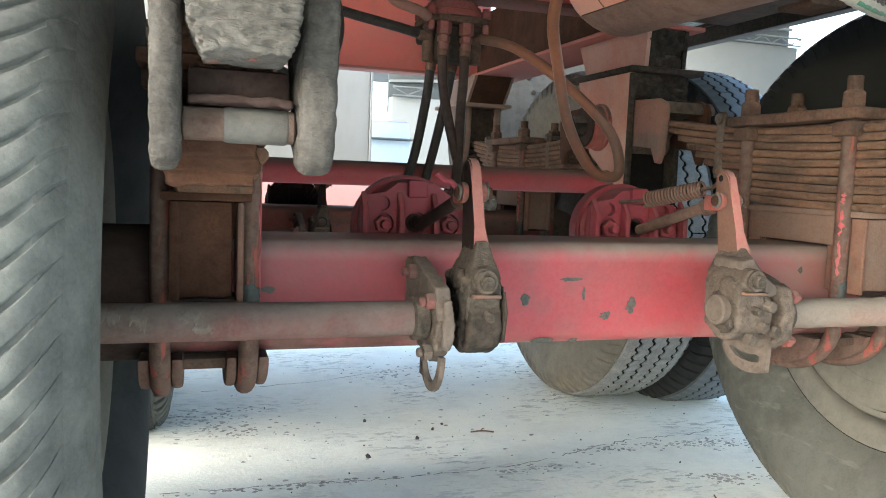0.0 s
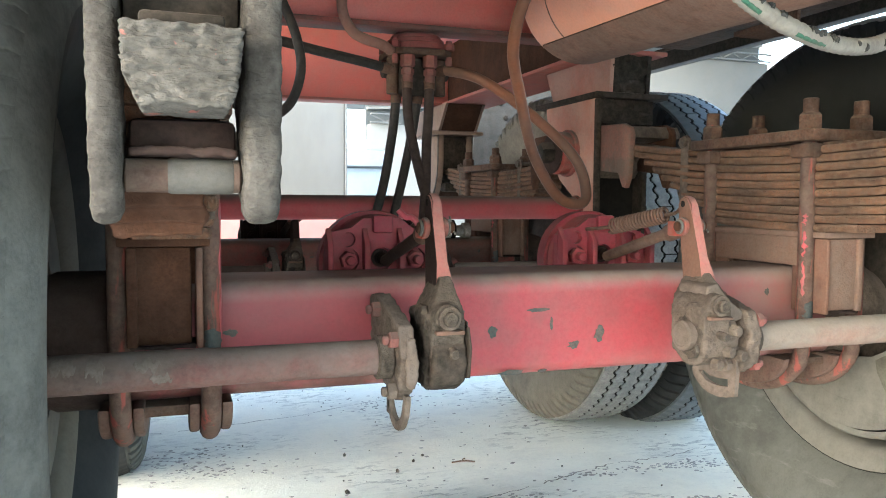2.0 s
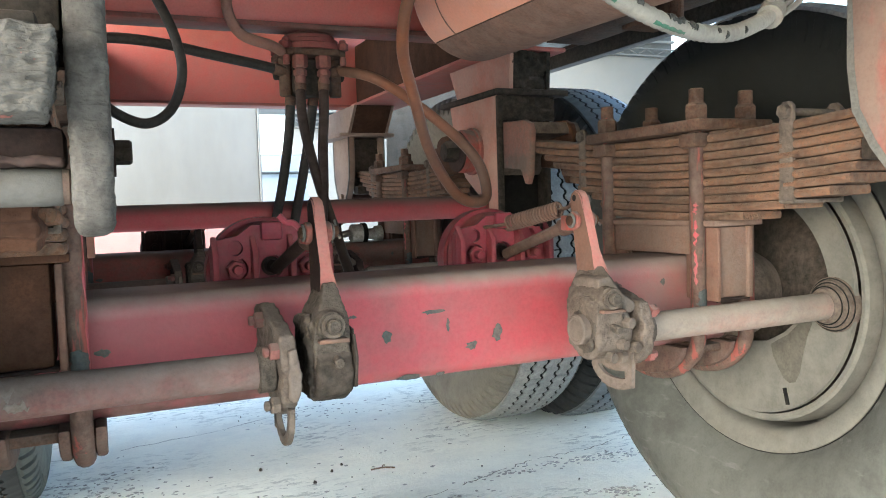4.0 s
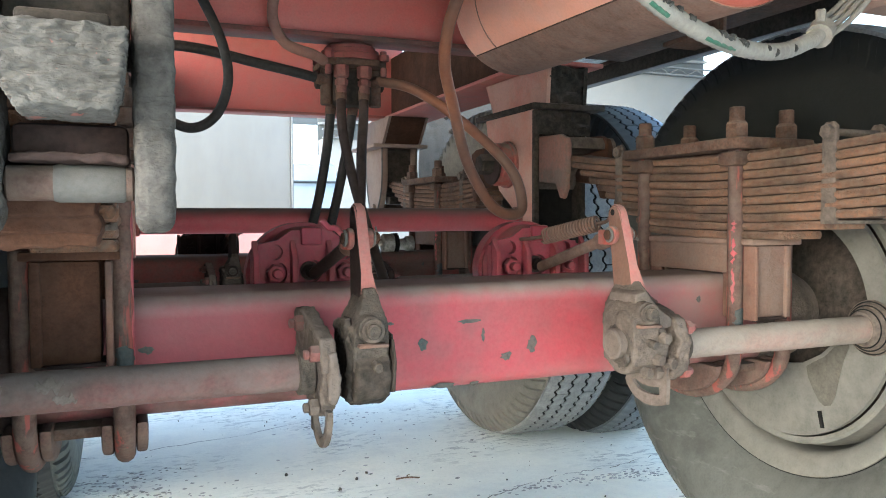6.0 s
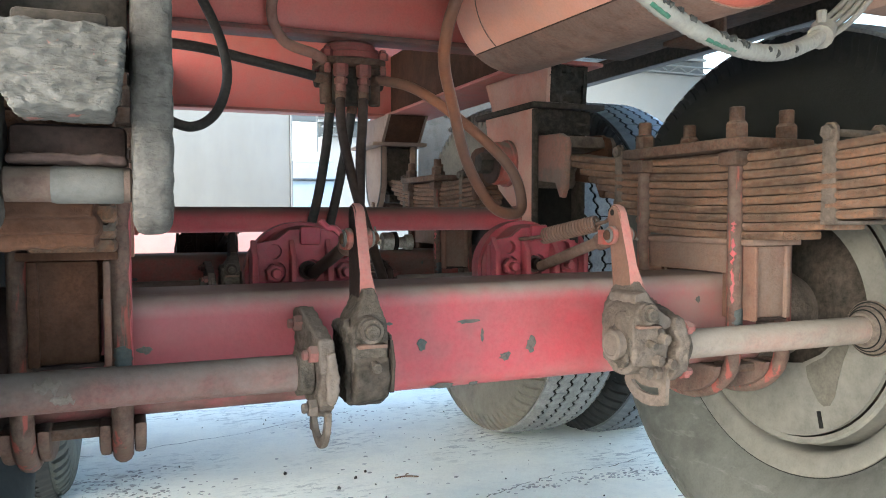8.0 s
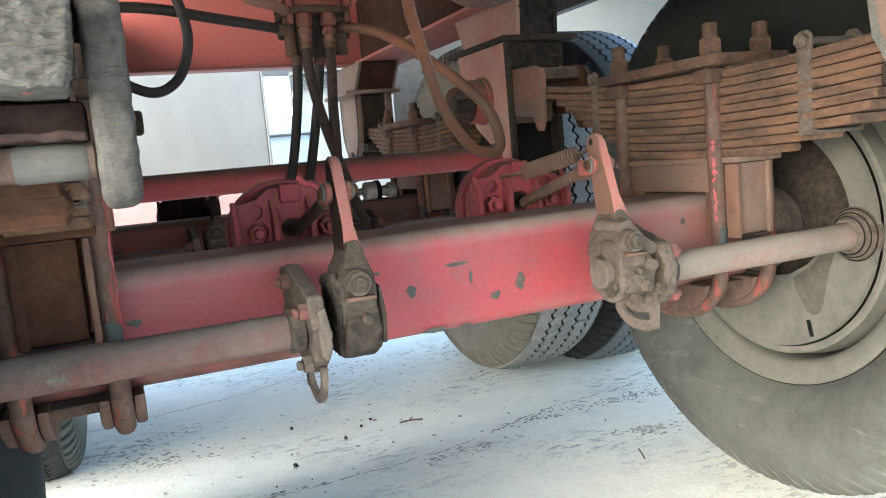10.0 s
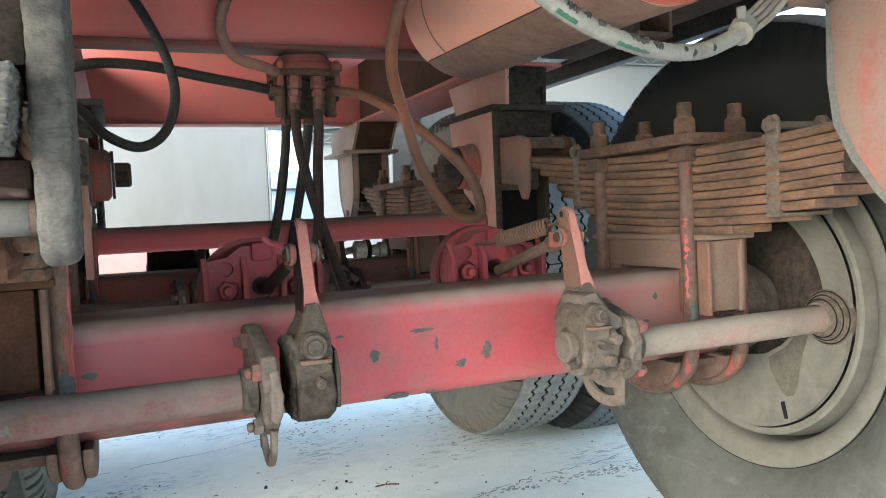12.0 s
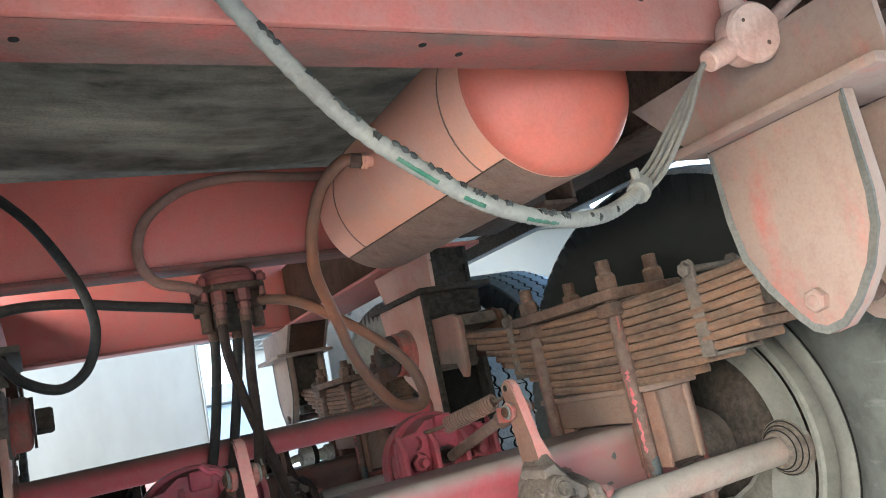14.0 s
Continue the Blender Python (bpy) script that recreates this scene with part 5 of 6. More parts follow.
    for side in (-1, 1):
        for y, z in ((-0.140, 0.618), (-0.1225, 0.681)):
            part("arm_hole", lathe(B(), [(0, 0), (0, 0.0048), (0.001, 0.0048), (0.001, 0)], (ax + side * 0.0066, y, z), (side, 0, 0), 14), GROOVE, lever)
    lathe(b := B(), [(0, 0), (0, 0.0105), (0.004, 0.0105), (0.004, 0.0088), (0.010, 0.0085), (0.012, 0.0065), (0.012, 0)], (x - 0.001, -0.2305, 0.543), (0, -1, 0), 20)
    part("worm_bolt", b, GREASE, body, "round adjusting bolt")
    lathe(b := B(), [(0, 0.0085), (0, 0.0142), (0.003, 0.0142), (0.003, 0.0085)], (x - 0.001, -0.2305, 0.543), (0, -1, 0), 20, True)
    part("washer", b, DUSTY, body)
    bm = lumpy(box(B(), x - 0.018, x + 0.018, -0.2345, -0.222, 0.5235, 0.5280, 0.0015), 2, 0.0014, 90, x)
    part("ledge", bm, TUBE_BROWN, body, "orange-brown cast ledge")
    if s < 0:
        part("clamp_plate", prism(B(), [(-0.226, 0.468), (-0.232, 0.505), (-0.222, 0.53), (-0.196, 0.53), (-0.196, 0.462)], "x", x + 0.0245, x + 0.0285, 0.0015), BLACKSTEEL, body)
    else:
        # dusty flank that runs from the lever down to the bracket
        flank = [(x - 0.010, 0.568), (x + 0.008, 0.572), (x + 0.030, 0.546), (x + 0.052, 0.532), (x + 0.056, 0.52), (x + 0.02, 0.515), (x - 0.012, 0.53)]
        caked(part("flank", prism(B(), flank, "y", -0.212, -0.150), CAST_DUST, body, "dust-covered cast flank"), 0.0024, 0.0013, (90, 90, 90), 4)
        for dx, dz in ((0.026, 0.507), (0.016, 0.478), (0.036, 0.472), (-0.004, 0.462)):
            hexnut(b := B(), (x + dx, -0.223, dz), (0.2, -1, 0), 0.0085, 0.012)
            part("casting_bolt", b, DUSTY, body)
    rod(b := B(), (x + 0.004, -0.222, 0.502), (x + 0.004, -0.240, 0.500), 0.0060)
    part("grease_nipple", b, GREASE, body)
    if s > 0:
        cap = (x - 0.017, -0.190, 0.498)
        lathe(b := B(), [(0.004, 0), (0.004, 0.031), (-0.004, 0.031), (-0.006, 0.029), (-0.006, 0.0)], cap, (1, 0, 0), 26)
        caked(part("retaining_washer", b, GREASE, body, "greasy round washer"), 0.0022, 0.0014, (120, 120, 120), 11)
        lathe(b := B(), [(-0.004, 0), (-0.004, 0.0215), (-0.016, 0.0215), (-0.0185, 0.0195), (-0.0190, 0.0165), (-0.0178, 0.0150), (-0.0178, 0)], cap, (1, 0, 0), 32)
        part("end_cap", b, CAST_DUST, body, "round dusty end cap")
        prism(b := B(), [(-0.220, 0.478), (-0.214, 0.470), (-0.200, 0.466), (-0.198, 0.474), (-0.210, 0.480), (-0.216, 0.488)], "x", x - 0.030, x - 0.024, 0.001)
        part("snap_ring_lug", b, GREASE, body)
    # carrier bracket for the camshaft, with two bolts and a curved guide below
    bx = bracket_x
    pts = [(-0.232, 0.50), (-0.218, 0.532), (-0.12, 0.558), (-0.08, 0.558), (-0.08, 0.50), (-0.14, 0.455), (-0.20, 0.44), (-0.225, 0.46)]
    bm = prism(B(), pts, "x", bx - 0.010, bx + 0.010, 0.003)
    br = caked(part("carrier_bracket", bm, DUSTY, g, "muddy carrier bracket"), 0.0024, 0.0022, (100, 100, 100), bx)
    if s < 0:
        # dust lies thick on the sloping top edge and the folded front
        edge = [(-0.236, 0.498), (-0.221, 0.535), (-0.118, 0.562), (-0.118, 0.556), (-0.214, 0.528), (-0.229, 0.498)]
        caked(part("top_edge", prism(B(), edge, "x", bx - 0.0105, bx + 0.0085), CAST_DUST, br, "pale dust on the sloping edge"), 0.0021, 0.0016, (110, 110, 110), 3)
        front = [(bx - 0.004, 0.466), (bx + 0.005, 0.460), (bx + 0.012, 0.478), (bx + 0.011, 0.508), (bx + 0.005, 0.524), (bx - 0.003, 0.520)]
        caked(part("front_fold", prism(B(), front, "y", -0.238, -0.230), CAST_DUST, br, "dusty folded front"), 0.0021, 0.0020, (110, 110, 110), 8)
    for y, z in ((-0.215, 0.518), (-0.13, 0.543), (-0.21, 0.455)):
        d = -1 if s < 0 else 1
        hexnut(b := B(), (bx + d * 0.010, y, z), (d, 0, 0), 0.0105, 0.010)
        rod(b, (bx + d * 0.02, y, z), (bx + d * 0.027, y, z), 0.006)
        part("bracket_bolt", b, DUSTY if s < 0 and z < 0.5 else TUBE_PAINT, br, "dusty bolt" if s < 0 and z < 0.5 else "dusty pink bolt")
    if s < 0:
        arc = [(-0.185 + 0.046 * math.cos(radians(t)), 0.452 + 0.052 * math.sin(radians(t))) for t in range(180, 331, 15)]
        arc += [(-0.185 + 0.034 * math.cos(radians(t)), 0.452 + 0.040 * math.sin(radians(t))) for t in range(330, 179, -15)]
        part("guide_loop", prism(B(), arc, "x", bx - 0.0035, bx + 0.0035, 0.001), DUSTY, br, "bent flat strap below the bracket")
        part("guide_bar", box(B(), bx - 0.0035, bx + 0.0035, -0.156, -0.143, 0.412, 0.47, 0.001), DUSTY, br)
    else:
        # flat D-shaped plate with an arched slot
        rear, front = (-0.112, 0.436), (-0.206, 0.440)
        low = [(-0.108, 0.428), (-0.112, 0.420), (-0.122, 0.411), (-0.136, 0.4035), (-0.152, 0.400), (-0.170, 0.3995), (-0.188, 0.4025), (-0.204, 0.4075)]
        high = [(-0.124, 0.430), (-0.129, 0.4245), (-0.140, 0.4185), (-0.154, 0.4160), (-0.172, 0.4160), (-0.190, 0.4190), (-0.189, 0.4300), (-0.170, 0.4270), (-0.150, 0.4270), (-0.134, 0.4320)]
        outer = [rear] + low + [front, (-0.206, 0.500), (-0.120, 0.500)]
        bm, edges = B(), []
        for loop in (outer, high):
            vs = [bm.verts.new((bx - 0.0130, y, z)) for y, z in loop]
            edges += [bm.edges.new((vs[i], vs[(i + 1) % len(vs)])) for i in range(len(vs))]
        made = bmesh.ops.triangle_fill(bm, edges=edges, use_beauty=True)
        ext = bmesh.ops.extrude_face_region(bm, geom=[f for f in made["geom"] if isinstance(f, bmesh.types.BMFace)])
        bmesh.ops.translate(bm, verts=[v for v in ext["geom"] if isinstance(v, bmesh.types.BMVert)], vec=(0.0065, 0, 0))
        part("guide_plate", bm, CAST_DUST, br, "flat dusty plate with an arched slot")
        hexnut(b := B(), (bx - 0.013, -0.190, 0.452), (-1, 0, 0), 0.0105, 0.010)
        part("plate_bolt", b, CAST_DUST, br)
    return g


for s, ax, cx in ((-1, ARM[0], CH[0]), (1, ARM[1], CH[1])):
    shaft = camshaft(s)
    repaint(copy_thing(shaft, pose(s * 0.44, -0.19 + SPAN, 0.475)), {TUBE_FILM: PIPE})
    sl = slack_adjuster(ax, s, -0.238 if s < 0 else 0.266)
    # rear lever and casting recoloured dark, shade put into the colour
    repaint(copy_thing(sl, pose(ax, -0.19 + SPAN, 0.475)), {LEVER: DIRT_SHADE, DUSTY: DIRT_SHADE})
    pr = thing("push_rod", (cx, 0.0, 0.6), "brown push rod with a forked end", "push rod", "brake push rods")
    ax += 0.012 if s < 0 else 0.020
    part("rod", rod(B(), (cx + 0.004, 0.085, 0.588), (ax - 0.002, -0.095, 0.640), 0.0088), DIRT_SHADE if s < 0 else PIPE, pr)
    part("fork_neck", rod(B(), (ax - 0.001, -0.080, 0.6355), (ax, -0.112, 0.6445), 0.0135), PIPE, pr)
    for d in (-1, 1):
        fk = rod(B(), (ax + d * 0.0085, -0.130, 0.648), (ax + d * 0.0165, -0.130, 0.648), 0.0135, 20)
        box(fk, ax + d * 0.0125 - 0.004, ax + d * 0.0125 + 0.004, -0.128, -0.098, 0.633, 0.6555, 0.002)
        part("fork_eye", fk, RED_DULL, pr, "faded red fork eye")
        part("washer", rod(B(), (ax + d * 0.0170, -0.130, 0.648), (ax + d * 0.0205, -0.130, 0.648), 0.0115, 18), GREYSHEET, pr, "pale steel washer")
    part("pin", rod(B(), (ax - 0.024, -0.130, 0.648), (ax + 0.027, -0.130, 0.648), 0.0075), BROWN, pr)
    if s < 0:
        part("pin_tail", sweep(B(), [(ax - 0.020, -0.128, 0.652), (ax - 0.029, -0.125, 0.661), (ax - 0.037, -0.122, 0.662), (ax - 0.046, -0.120, 0.671)], 0.0042, 8, 4), MAGENTA, pr, "bent crimson pin tail")
    part("split_pin", sweep(B(), [(ax + 0.026, -0.140, 0.640), (ax + 0.0265, -0.128, 0.648), (ax + 0.028, -0.112, 0.662)], 0.0016, 6, 3), TAPE, pr, "pale split pin")
    copy_thing(pr, pose(cx, SPAN, 0.585))
g = thing("torque_rod", (0.34, SPAN - 0.03, 0.585), "dusty torque rod end with a black bush by the rear axle", "torque rod")
part("eye", lathe(B(), [(0.300, 0), (0.300, 0.027), (0.304, 0.030), (0.334, 0.030), (0.336, 0.027), (0.336, 0)], (0, SPAN - 0.03, 0.589), (1, 0, 0), 28), UNDERBOARD, g, "dusty round eye")
part("bush", lathe(B(), [(0.334, 0.012), (0.334, 0.0325), (0.348, 0.0325), (0.350, 0.028), (0.350, 0.012)], (0, SPAN - 0.03, 0.589), (1, 0, 0), 28, True), GROOVE, g, "black rubber bush")
part("hub", lathe(B(), [(0.346, 0), (0.346, 0.016), (0.376, 0.019), (0.380, 0.026), (0.400, 0.026), (0.402, 0.022), (0.402, 0)], (0, SPAN - 0.03, 0.586), (1, 0, 0), 28), UNDERBOARD, g)
part("strut", sweep(B(), [(0.300, SPAN - 0.03, 0.592), (0.272, SPAN - 0.02, 0.585), (0.250, SPAN - 0.01, 0.560)], 0.011, 10, 4), UNDERBOARD, g)
SPX = (0.190, 0.642, 0.226, 0.664)
g = thing("return_spring", (0.22, 0, 0.66), "rusty coil return spring hooked to the lever", "coil spring")
coil(b := B(), (SPX[0], 0.03, SPX[1]), (SPX[2], -0.07, SPX[3]), 0.0116, 0.0021, 18)
part("coil", b, TUBE_BROWN, g)
part("hook", sweep(B(), [(SPX[2], -0.07, SPX[3]), (SPX[2] + 0.004, -0.09, SPX[3] + 0.004), (0.224, -0.118, 0.682), (0.226, -0.126, 0.682)], 0.003, 8), RUST, g)
part("hook", sweep(B(), [(SPX[0], 0.03, SPX[1]), (SPX[0] - 0.01, 0.06, SPX[1] - 0.004), (SPX[0] - 0.016, 0.085, SPX[1] - 0.006)], 0.003, 8), RUST, g)


# ---- air tank ----
TF, TN, TR = Vector((0.274, 0.295, 1.087)), Vector((0.2448, -0.3445, 1.0595)), 0.128
tank_axis = (TN - TF).normalized()
tank_length = (TN - TF).length
g = thing("air_tank", TF, "faded orange-red air tank slung under the body", "air tank")
def half_shell(bm, a0, a1, r0, thick):
    x, y, z = basis(tank_axis)
    tx = Vector((0, 0, 1)).cross(tank_axis).normalized()
    tu = tank_axis.cross(tx).normalized()
    rows = []
    for along in (0.002, tank_length - 0.002):
        for r in (r0, r0 + thick):
            rows.append([bm.verts.new(TF + tank_axis * along + (tx * math.cos(radians(t)) + tu * math.sin(radians(t))) * r) for t in range(a0, a1 + 1, 6)])
    for p, q in ((0, 2), (1, 3), (0, 1), (2, 3)):
        for i in range(len(rows[0]) - 1):
            bm.faces.new((rows[p][i], rows[p][i + 1], rows[q][i + 1], rows[q][i]))
    return bm


body = part("shell", lathe(B(), [(0.0, TR), (tank_length, TR)], TF, tank_axis, 56), TANK_PINK, g, "faded orange-red tank shell")
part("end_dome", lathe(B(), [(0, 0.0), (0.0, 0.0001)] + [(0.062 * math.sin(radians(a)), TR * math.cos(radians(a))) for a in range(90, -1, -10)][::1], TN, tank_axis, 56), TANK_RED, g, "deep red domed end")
part("end_dome", lathe(B(), [(-0.045 * math.sin(radians(a)), TR * math.cos(radians(a))) for a in range(90, -1, -10)], TF, tank_axis, 56), TANK_PINK, g)
for a in (0.10, tank_length - 0.065):
    part("weld_band", lathe(B(), [(a, TR - 0.001), (a + 0.0008, TR + 0.0014), (a + 0.0022, TR + 0.0014), (a + 0.003, TR - 0.001)], TF, tank_axis, 56), TANK_DIRTY, body)
TX = Vector((0, 0, 1)).cross(tank_axis).normalized()
TU = tank_axis.cross(TX).normalized()


def on_tank(along, angle, r=TR):
    return TF + tank_axis * along + (TX * math.cos(radians(angle)) + TU * math.sin(radians(angle))) * r


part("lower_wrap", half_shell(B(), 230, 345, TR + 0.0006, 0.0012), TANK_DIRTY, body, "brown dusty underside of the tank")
part("seam", sweep(B(), [on_tank(0.005, 230, TR), on_tank(tank_length * 0.5, 230, TR), on_tank(tank_length - 0.005, 230, TR)], 0.0018, 6, 4), RUST, body)
fit0 = on_tank(0.313, 177, TR - 0.004)
out = (on_tank(0.313, 177, TR + 0.03) - fit0).normalized()
b = rod(B(), fit0, fit0 + out * 0.022, 0.010)
hexnut(b, fit0 + out * 0.012, out, 0.0135, 0.012)
part("fitting", b, TANK_PINK, body, "threaded hose fitting")
g2 = thing("tank_bracket", (0.47, 0.0, 1.03), "rusty bracket beside the air tank", "bracket")
part("post", box(B(), 0.505, 0.513, -0.03, 0.05, 0.985, 1.24, 0.002), RUST, g2)
part("foot", box(B(), 0.44, 0.513, -0.03, 0.05, 0.975, 0.984, 0.002), RUST, g2)

# ---- relay valve and hoses ----
v = thing("relay_valve", (-0.012, 0.49, 1.03), "dirty red relay valve with four hoses below", "valve")
VX, VY = -0.012, 0.495
part("dome", lathe(B(), [(0.0, 0), (0.0, 0.046), (0.006, 0.053), (0.012, 0.053), (0.014, 0.060), (0.022, 0.060), (0.024, 0.066), (0.036, 0.067), (0.036, 0)], (VX, VY - 0.005, 1.030), (0, 0, -1), 36), TUBE_PAINT, v, "dusty pink stepped dome")
fl = part("flange", prism(B(), [(VX - 0.066, VY - 0.045), (VX - 0.045, VY - 0.066), (VX + 0.045, VY - 0.066), (VX + 0.066, VY - 0.045), (VX + 0.066, VY + 0.05), (VX - 0.066, VY + 0.05)], "z", 0.981, 0.9935, 0.002), RUST, v, "dirty square flange")
for dx, dy in ((-0.058, -0.052), (0.058, -0.052), (-0.058, 0.035), (0.058, 0.035)):
    hexnut(b := B(), (VX + dx, VY + dy, 0.9935), (0, 0, 1), 0.0115, 0.014)
    rod(b, (VX + dx, VY + dy, 1.007), (VX + dx, VY + dy, 1.014), 0.007)
    rod(b, (VX + dx, VY + dy, 0.9808), (VX + dx, VY + dy, 0.962), 0.0065)
    part("flange_bolt", b, TUBE_PAINT, fl)
part("body", box(B(), VX - 0.040, VX + 0.040, VY - 0.035, VY + 0.035, 0.905, 0.9805, 0.012, 3), BLACKSTEEL, v, "black greasy valve body")
for d in (-1, 1):
    part("side_port", rod(B(), (VX + d * 0.034, VY, 0.955), (VX + d * 0.072, VY, 0.955), 0.0165), BLACKSTEEL, v)
    part("side_boss", rod(B(), (VX + d * 0.052, VY - 0.01, 0.980), (VX + d * 0.052, VY - 0.01, 0.905), 0.0125), RUST, v)
for dx in (-0.03, 0.018):
    hexnut(b := B(), (VX + dx, VY - 0.048, 0.9805), (0, 0, -1), 0.0155, 0.024)
    part("port_nut", b, TUBE_PAINT, v, "faded red port nut")
    rod(b := B(), (VX + dx, VY - 0.048, 0.956), (VX + dx, VY - 0.048, 0.925), 0.0105)
    hexnut(b, (VX + dx, VY - 0.048, 0.952), (0, 0, -1), 0.0135, 0.012)
    part("hose_nut", b, TUBE_PAINT, v)


def hose(name, pts, r, mat, label, steps=10):
    g = thing(name, pts[0], label, "hose", "air hoses")
    part("tube", sweep(B(), pts, r, 12, steps), mat, g)
    line = glide(pts, steps)
    for p, q in ((line[0], line[2]), (line[-1], line[-3])):
        d = (q - p).normalized()
        f = rod(B(), p, p + d * 0.020, r * 1.14, 14)
        hexnut(f, p - d * 0.004, d, r * 1.22, 0.009)
        part("end_fitting", f, RUST, g, "crimped hose end")
    return g


hose("air_hose", [(VX - 0.03, 0.45, 0.93), (-0.045, 0.43, 0.85), (-0.030, 0.40, 0.74), (-0.008, 0.36, 0.63), (0.0, 0.3, 0.55), (0.0, 0.22, 0.48)], 0.010, HOSE_BROWN, "brown air hose hanging from the relay valve")
hose("air_hose", [(VX + 0.018, 0.45, 0.93), (-0.002, 0.43, 0.86), (-0.012, 0.41, 0.80), (-0.022, 0.385, 0.70), (-0.05, 0.32, 0.6), (-0.08, 0.22, 0.53)], 0.010, HOSE_BROWN, "brown air hose hanging from the relay valve")
hose("air_hose", [(-0.048, 0.51, 0.91), (-0.055, 0.52, 0.82), (-0.075, 0.54, 0.69), (-0.10, 0.62, 0.56), (-0.13, 0.8, 0.5)], 0.010, HOSE, "black air hose hanging from the relay valve")
hose("air_hose", [(0.0, 0.51, 0.91), (-0.012, 0.52, 0.82), (-0.035, 0.54, 0.69), (-0.05, 0.62, 0.56), (-0.06, 0.8, 0.5)], 0.010, HOSE, "black air hose hanging from the relay valve")
hose("air_hose", [(-0.07, 0.48, 0.955), (-0.13, 0.47, 0.965), (-0.217, 0.47, 0.98), (-0.312, 0.47, 0.997), (-0.402, 0.47, 1.0), (-0.47, 0.47, 0.985)], 0.010, HOSE, "black air hose along the crossmember")
hose("air_hose", [(-0.068, 0.46, 0.985), (-0.10, 0.425, 0.992), (-0.161, 0.42, 1.012), (-0.185, 0.415, 1.067), (-0.160, 0.41, 1.134), (-0.083, 0.40, 1.185), (0.02, 0.40, 1.203), (0.12, 0.40, 1.198), (0.22, 0.40, 1.195), (0.3, 0.42, 1.2)], 0.0104, HOSE_TAN, "brown air hose arching up beside the crossmember")
hose("air_hose", [tuple(fit0 + out * 0.02), (0.085, 0.0, 1.084), (0.058, 0.04, 1.055), (0.048, 0.08, 1.01), (0.052, 0.12, 0.972), (0.066, 0.16, 0.932), (0.098, 0.2, 0.875), (0.142, 0.235, 0.775), (0.20, 0.25, 0.696), (0.247, 0.25, 0.678), (0.271, 0.26, 0.70), (0.255, 0.28, 0.77), (0.185, 0.33, 0.855), (0.105, 0.40, 0.93), (0.05, 0.46, 0.955), (0.035, 0.48, 0.955)], 0.0106, HOSE_ORANGE, "orange-brown rubber hose looping from the air tank to the valve")
hose("air_hose", [(-0.46, 0.28, 1.20), (-0.40, 0.29, 1.148), (-0.355, 0.29, 1.096), (-0.312, 0.29, 1.02), (-0.289, 0.29, 0.96), (-0.284, 0.29, 0.905), (-0.304, 0.29, 0.85), (-0.345, 0.29, 0.826), (-0.395, 0.29, 0.846), (-0.425, 0.295, 0.882), (-0.47, 0.30, 0.93), (-0.50, 0.31, 1.0)], 0.0086, HOSE, "black air hose hanging in a loop")

# ---- wrapped cable and junction box ----
cable = thing("wrapped_cable", (0.05, -0.54, 0.83), "cable bundle in torn grey wrap, sagging from the crossmember", "cable")
run = [(-0.30, -0.56, 1.14), (-0.225, -0.555, 1.036), (-0.142, -0.55, 0.934), (-0.07, -0.55, 0.876), (-0.015, -0.547, 0.846), (0.06, -0.535, 0.830), (0.13, -0.518, 0.833), (0.185, -0.503, 0.850), (0.212, -0.495, 0.863)]
sheath = part("sheath", sweep(B(), run, 0.0082, 14, 24, lambda u: 0.0079 + 0.0005 * math.sin(u * 420)), TAPE, cable, "wound grey tape")
line = glide(run, 24)
rnd = random.Random(3)
for i, n, up in ((14, 5, 0.6), (22, 3, -0.2), (31, 4, 0.5), (40, 2, 0.9), (46, 6, 0.7), (55, 2, 0.1), (60, 7, 0.8), (70, 8, 0.75), (81, 3, 0.7), (87, 5, 0.5), (95, 2, 0.8), (100, 2, 0.6), (112, 6, 0.6), (121, 3, 0.4), (135, 1, 0.2), (140, 1, -0.3), (152, 1, 0.0)):
    off = (Vector((0, -1, 0)) + Vector((0.35, 0, 1)) * up).normalized() * 0.0060
    pts = [line[min(i + k, len(line) - 1)] + off + Vector((0, 0, rnd.uniform(-0.0012, 0.0012))) for k in range(n + 1)]
    part("torn_gap", sweep(B(), pts, 0.0036, 8, 3, lambda u: 0.0026 + 0.0016 * abs(math.sin(u * 9 + i))), TAPE_GAP, sheath, "dark gap in the wrap")
for i, n in ((62, 14), (84, 9), (108, 12)):
    off = Vector((0, -1, 0)) * 0.0042 + Vector((-0.002, 0, -0.0042))
    part("green_wire", sweep(B(), [line[i + k] + off for k in range(0, n + 1, 3)], 0.0026, 8, 4), GREEN, sheath)
part("knot", sweep(B(), [(0.205, -0.499, 0.858), (0.212, -0.495, 0.863), (0.219, -0.491, 0.869)], 0.013, 12, 3), TAPE, cable, "tape knot")
part("tape_end", rod(B(), (0.210, -0.497, 0.87), (0.207, -0.499, 0.886), 0.005, 8), TAPE, cable)
JB = Vector((0.385, -0.556, 1.022))
for k in range(4):
    d = 0.006 * (k - 1.5)
    part("wire", sweep(B(), [(0.216, -0.493 + d * 0.5, 0.866 + d), (0.255, -0.49 + d, 0.892 + d * 0.9), (0.296, -0.505 + d, 0.945 + d * 0.5), (0.322, -0.525, 0.99), (0.335, -0.535, 1.005)], 0.0032, 8, 8), TAPE, cable, "thin grey wire")
jb = thing("junction_box", JB, "round pink-painted cable junction box on the crossmember", "junction box")
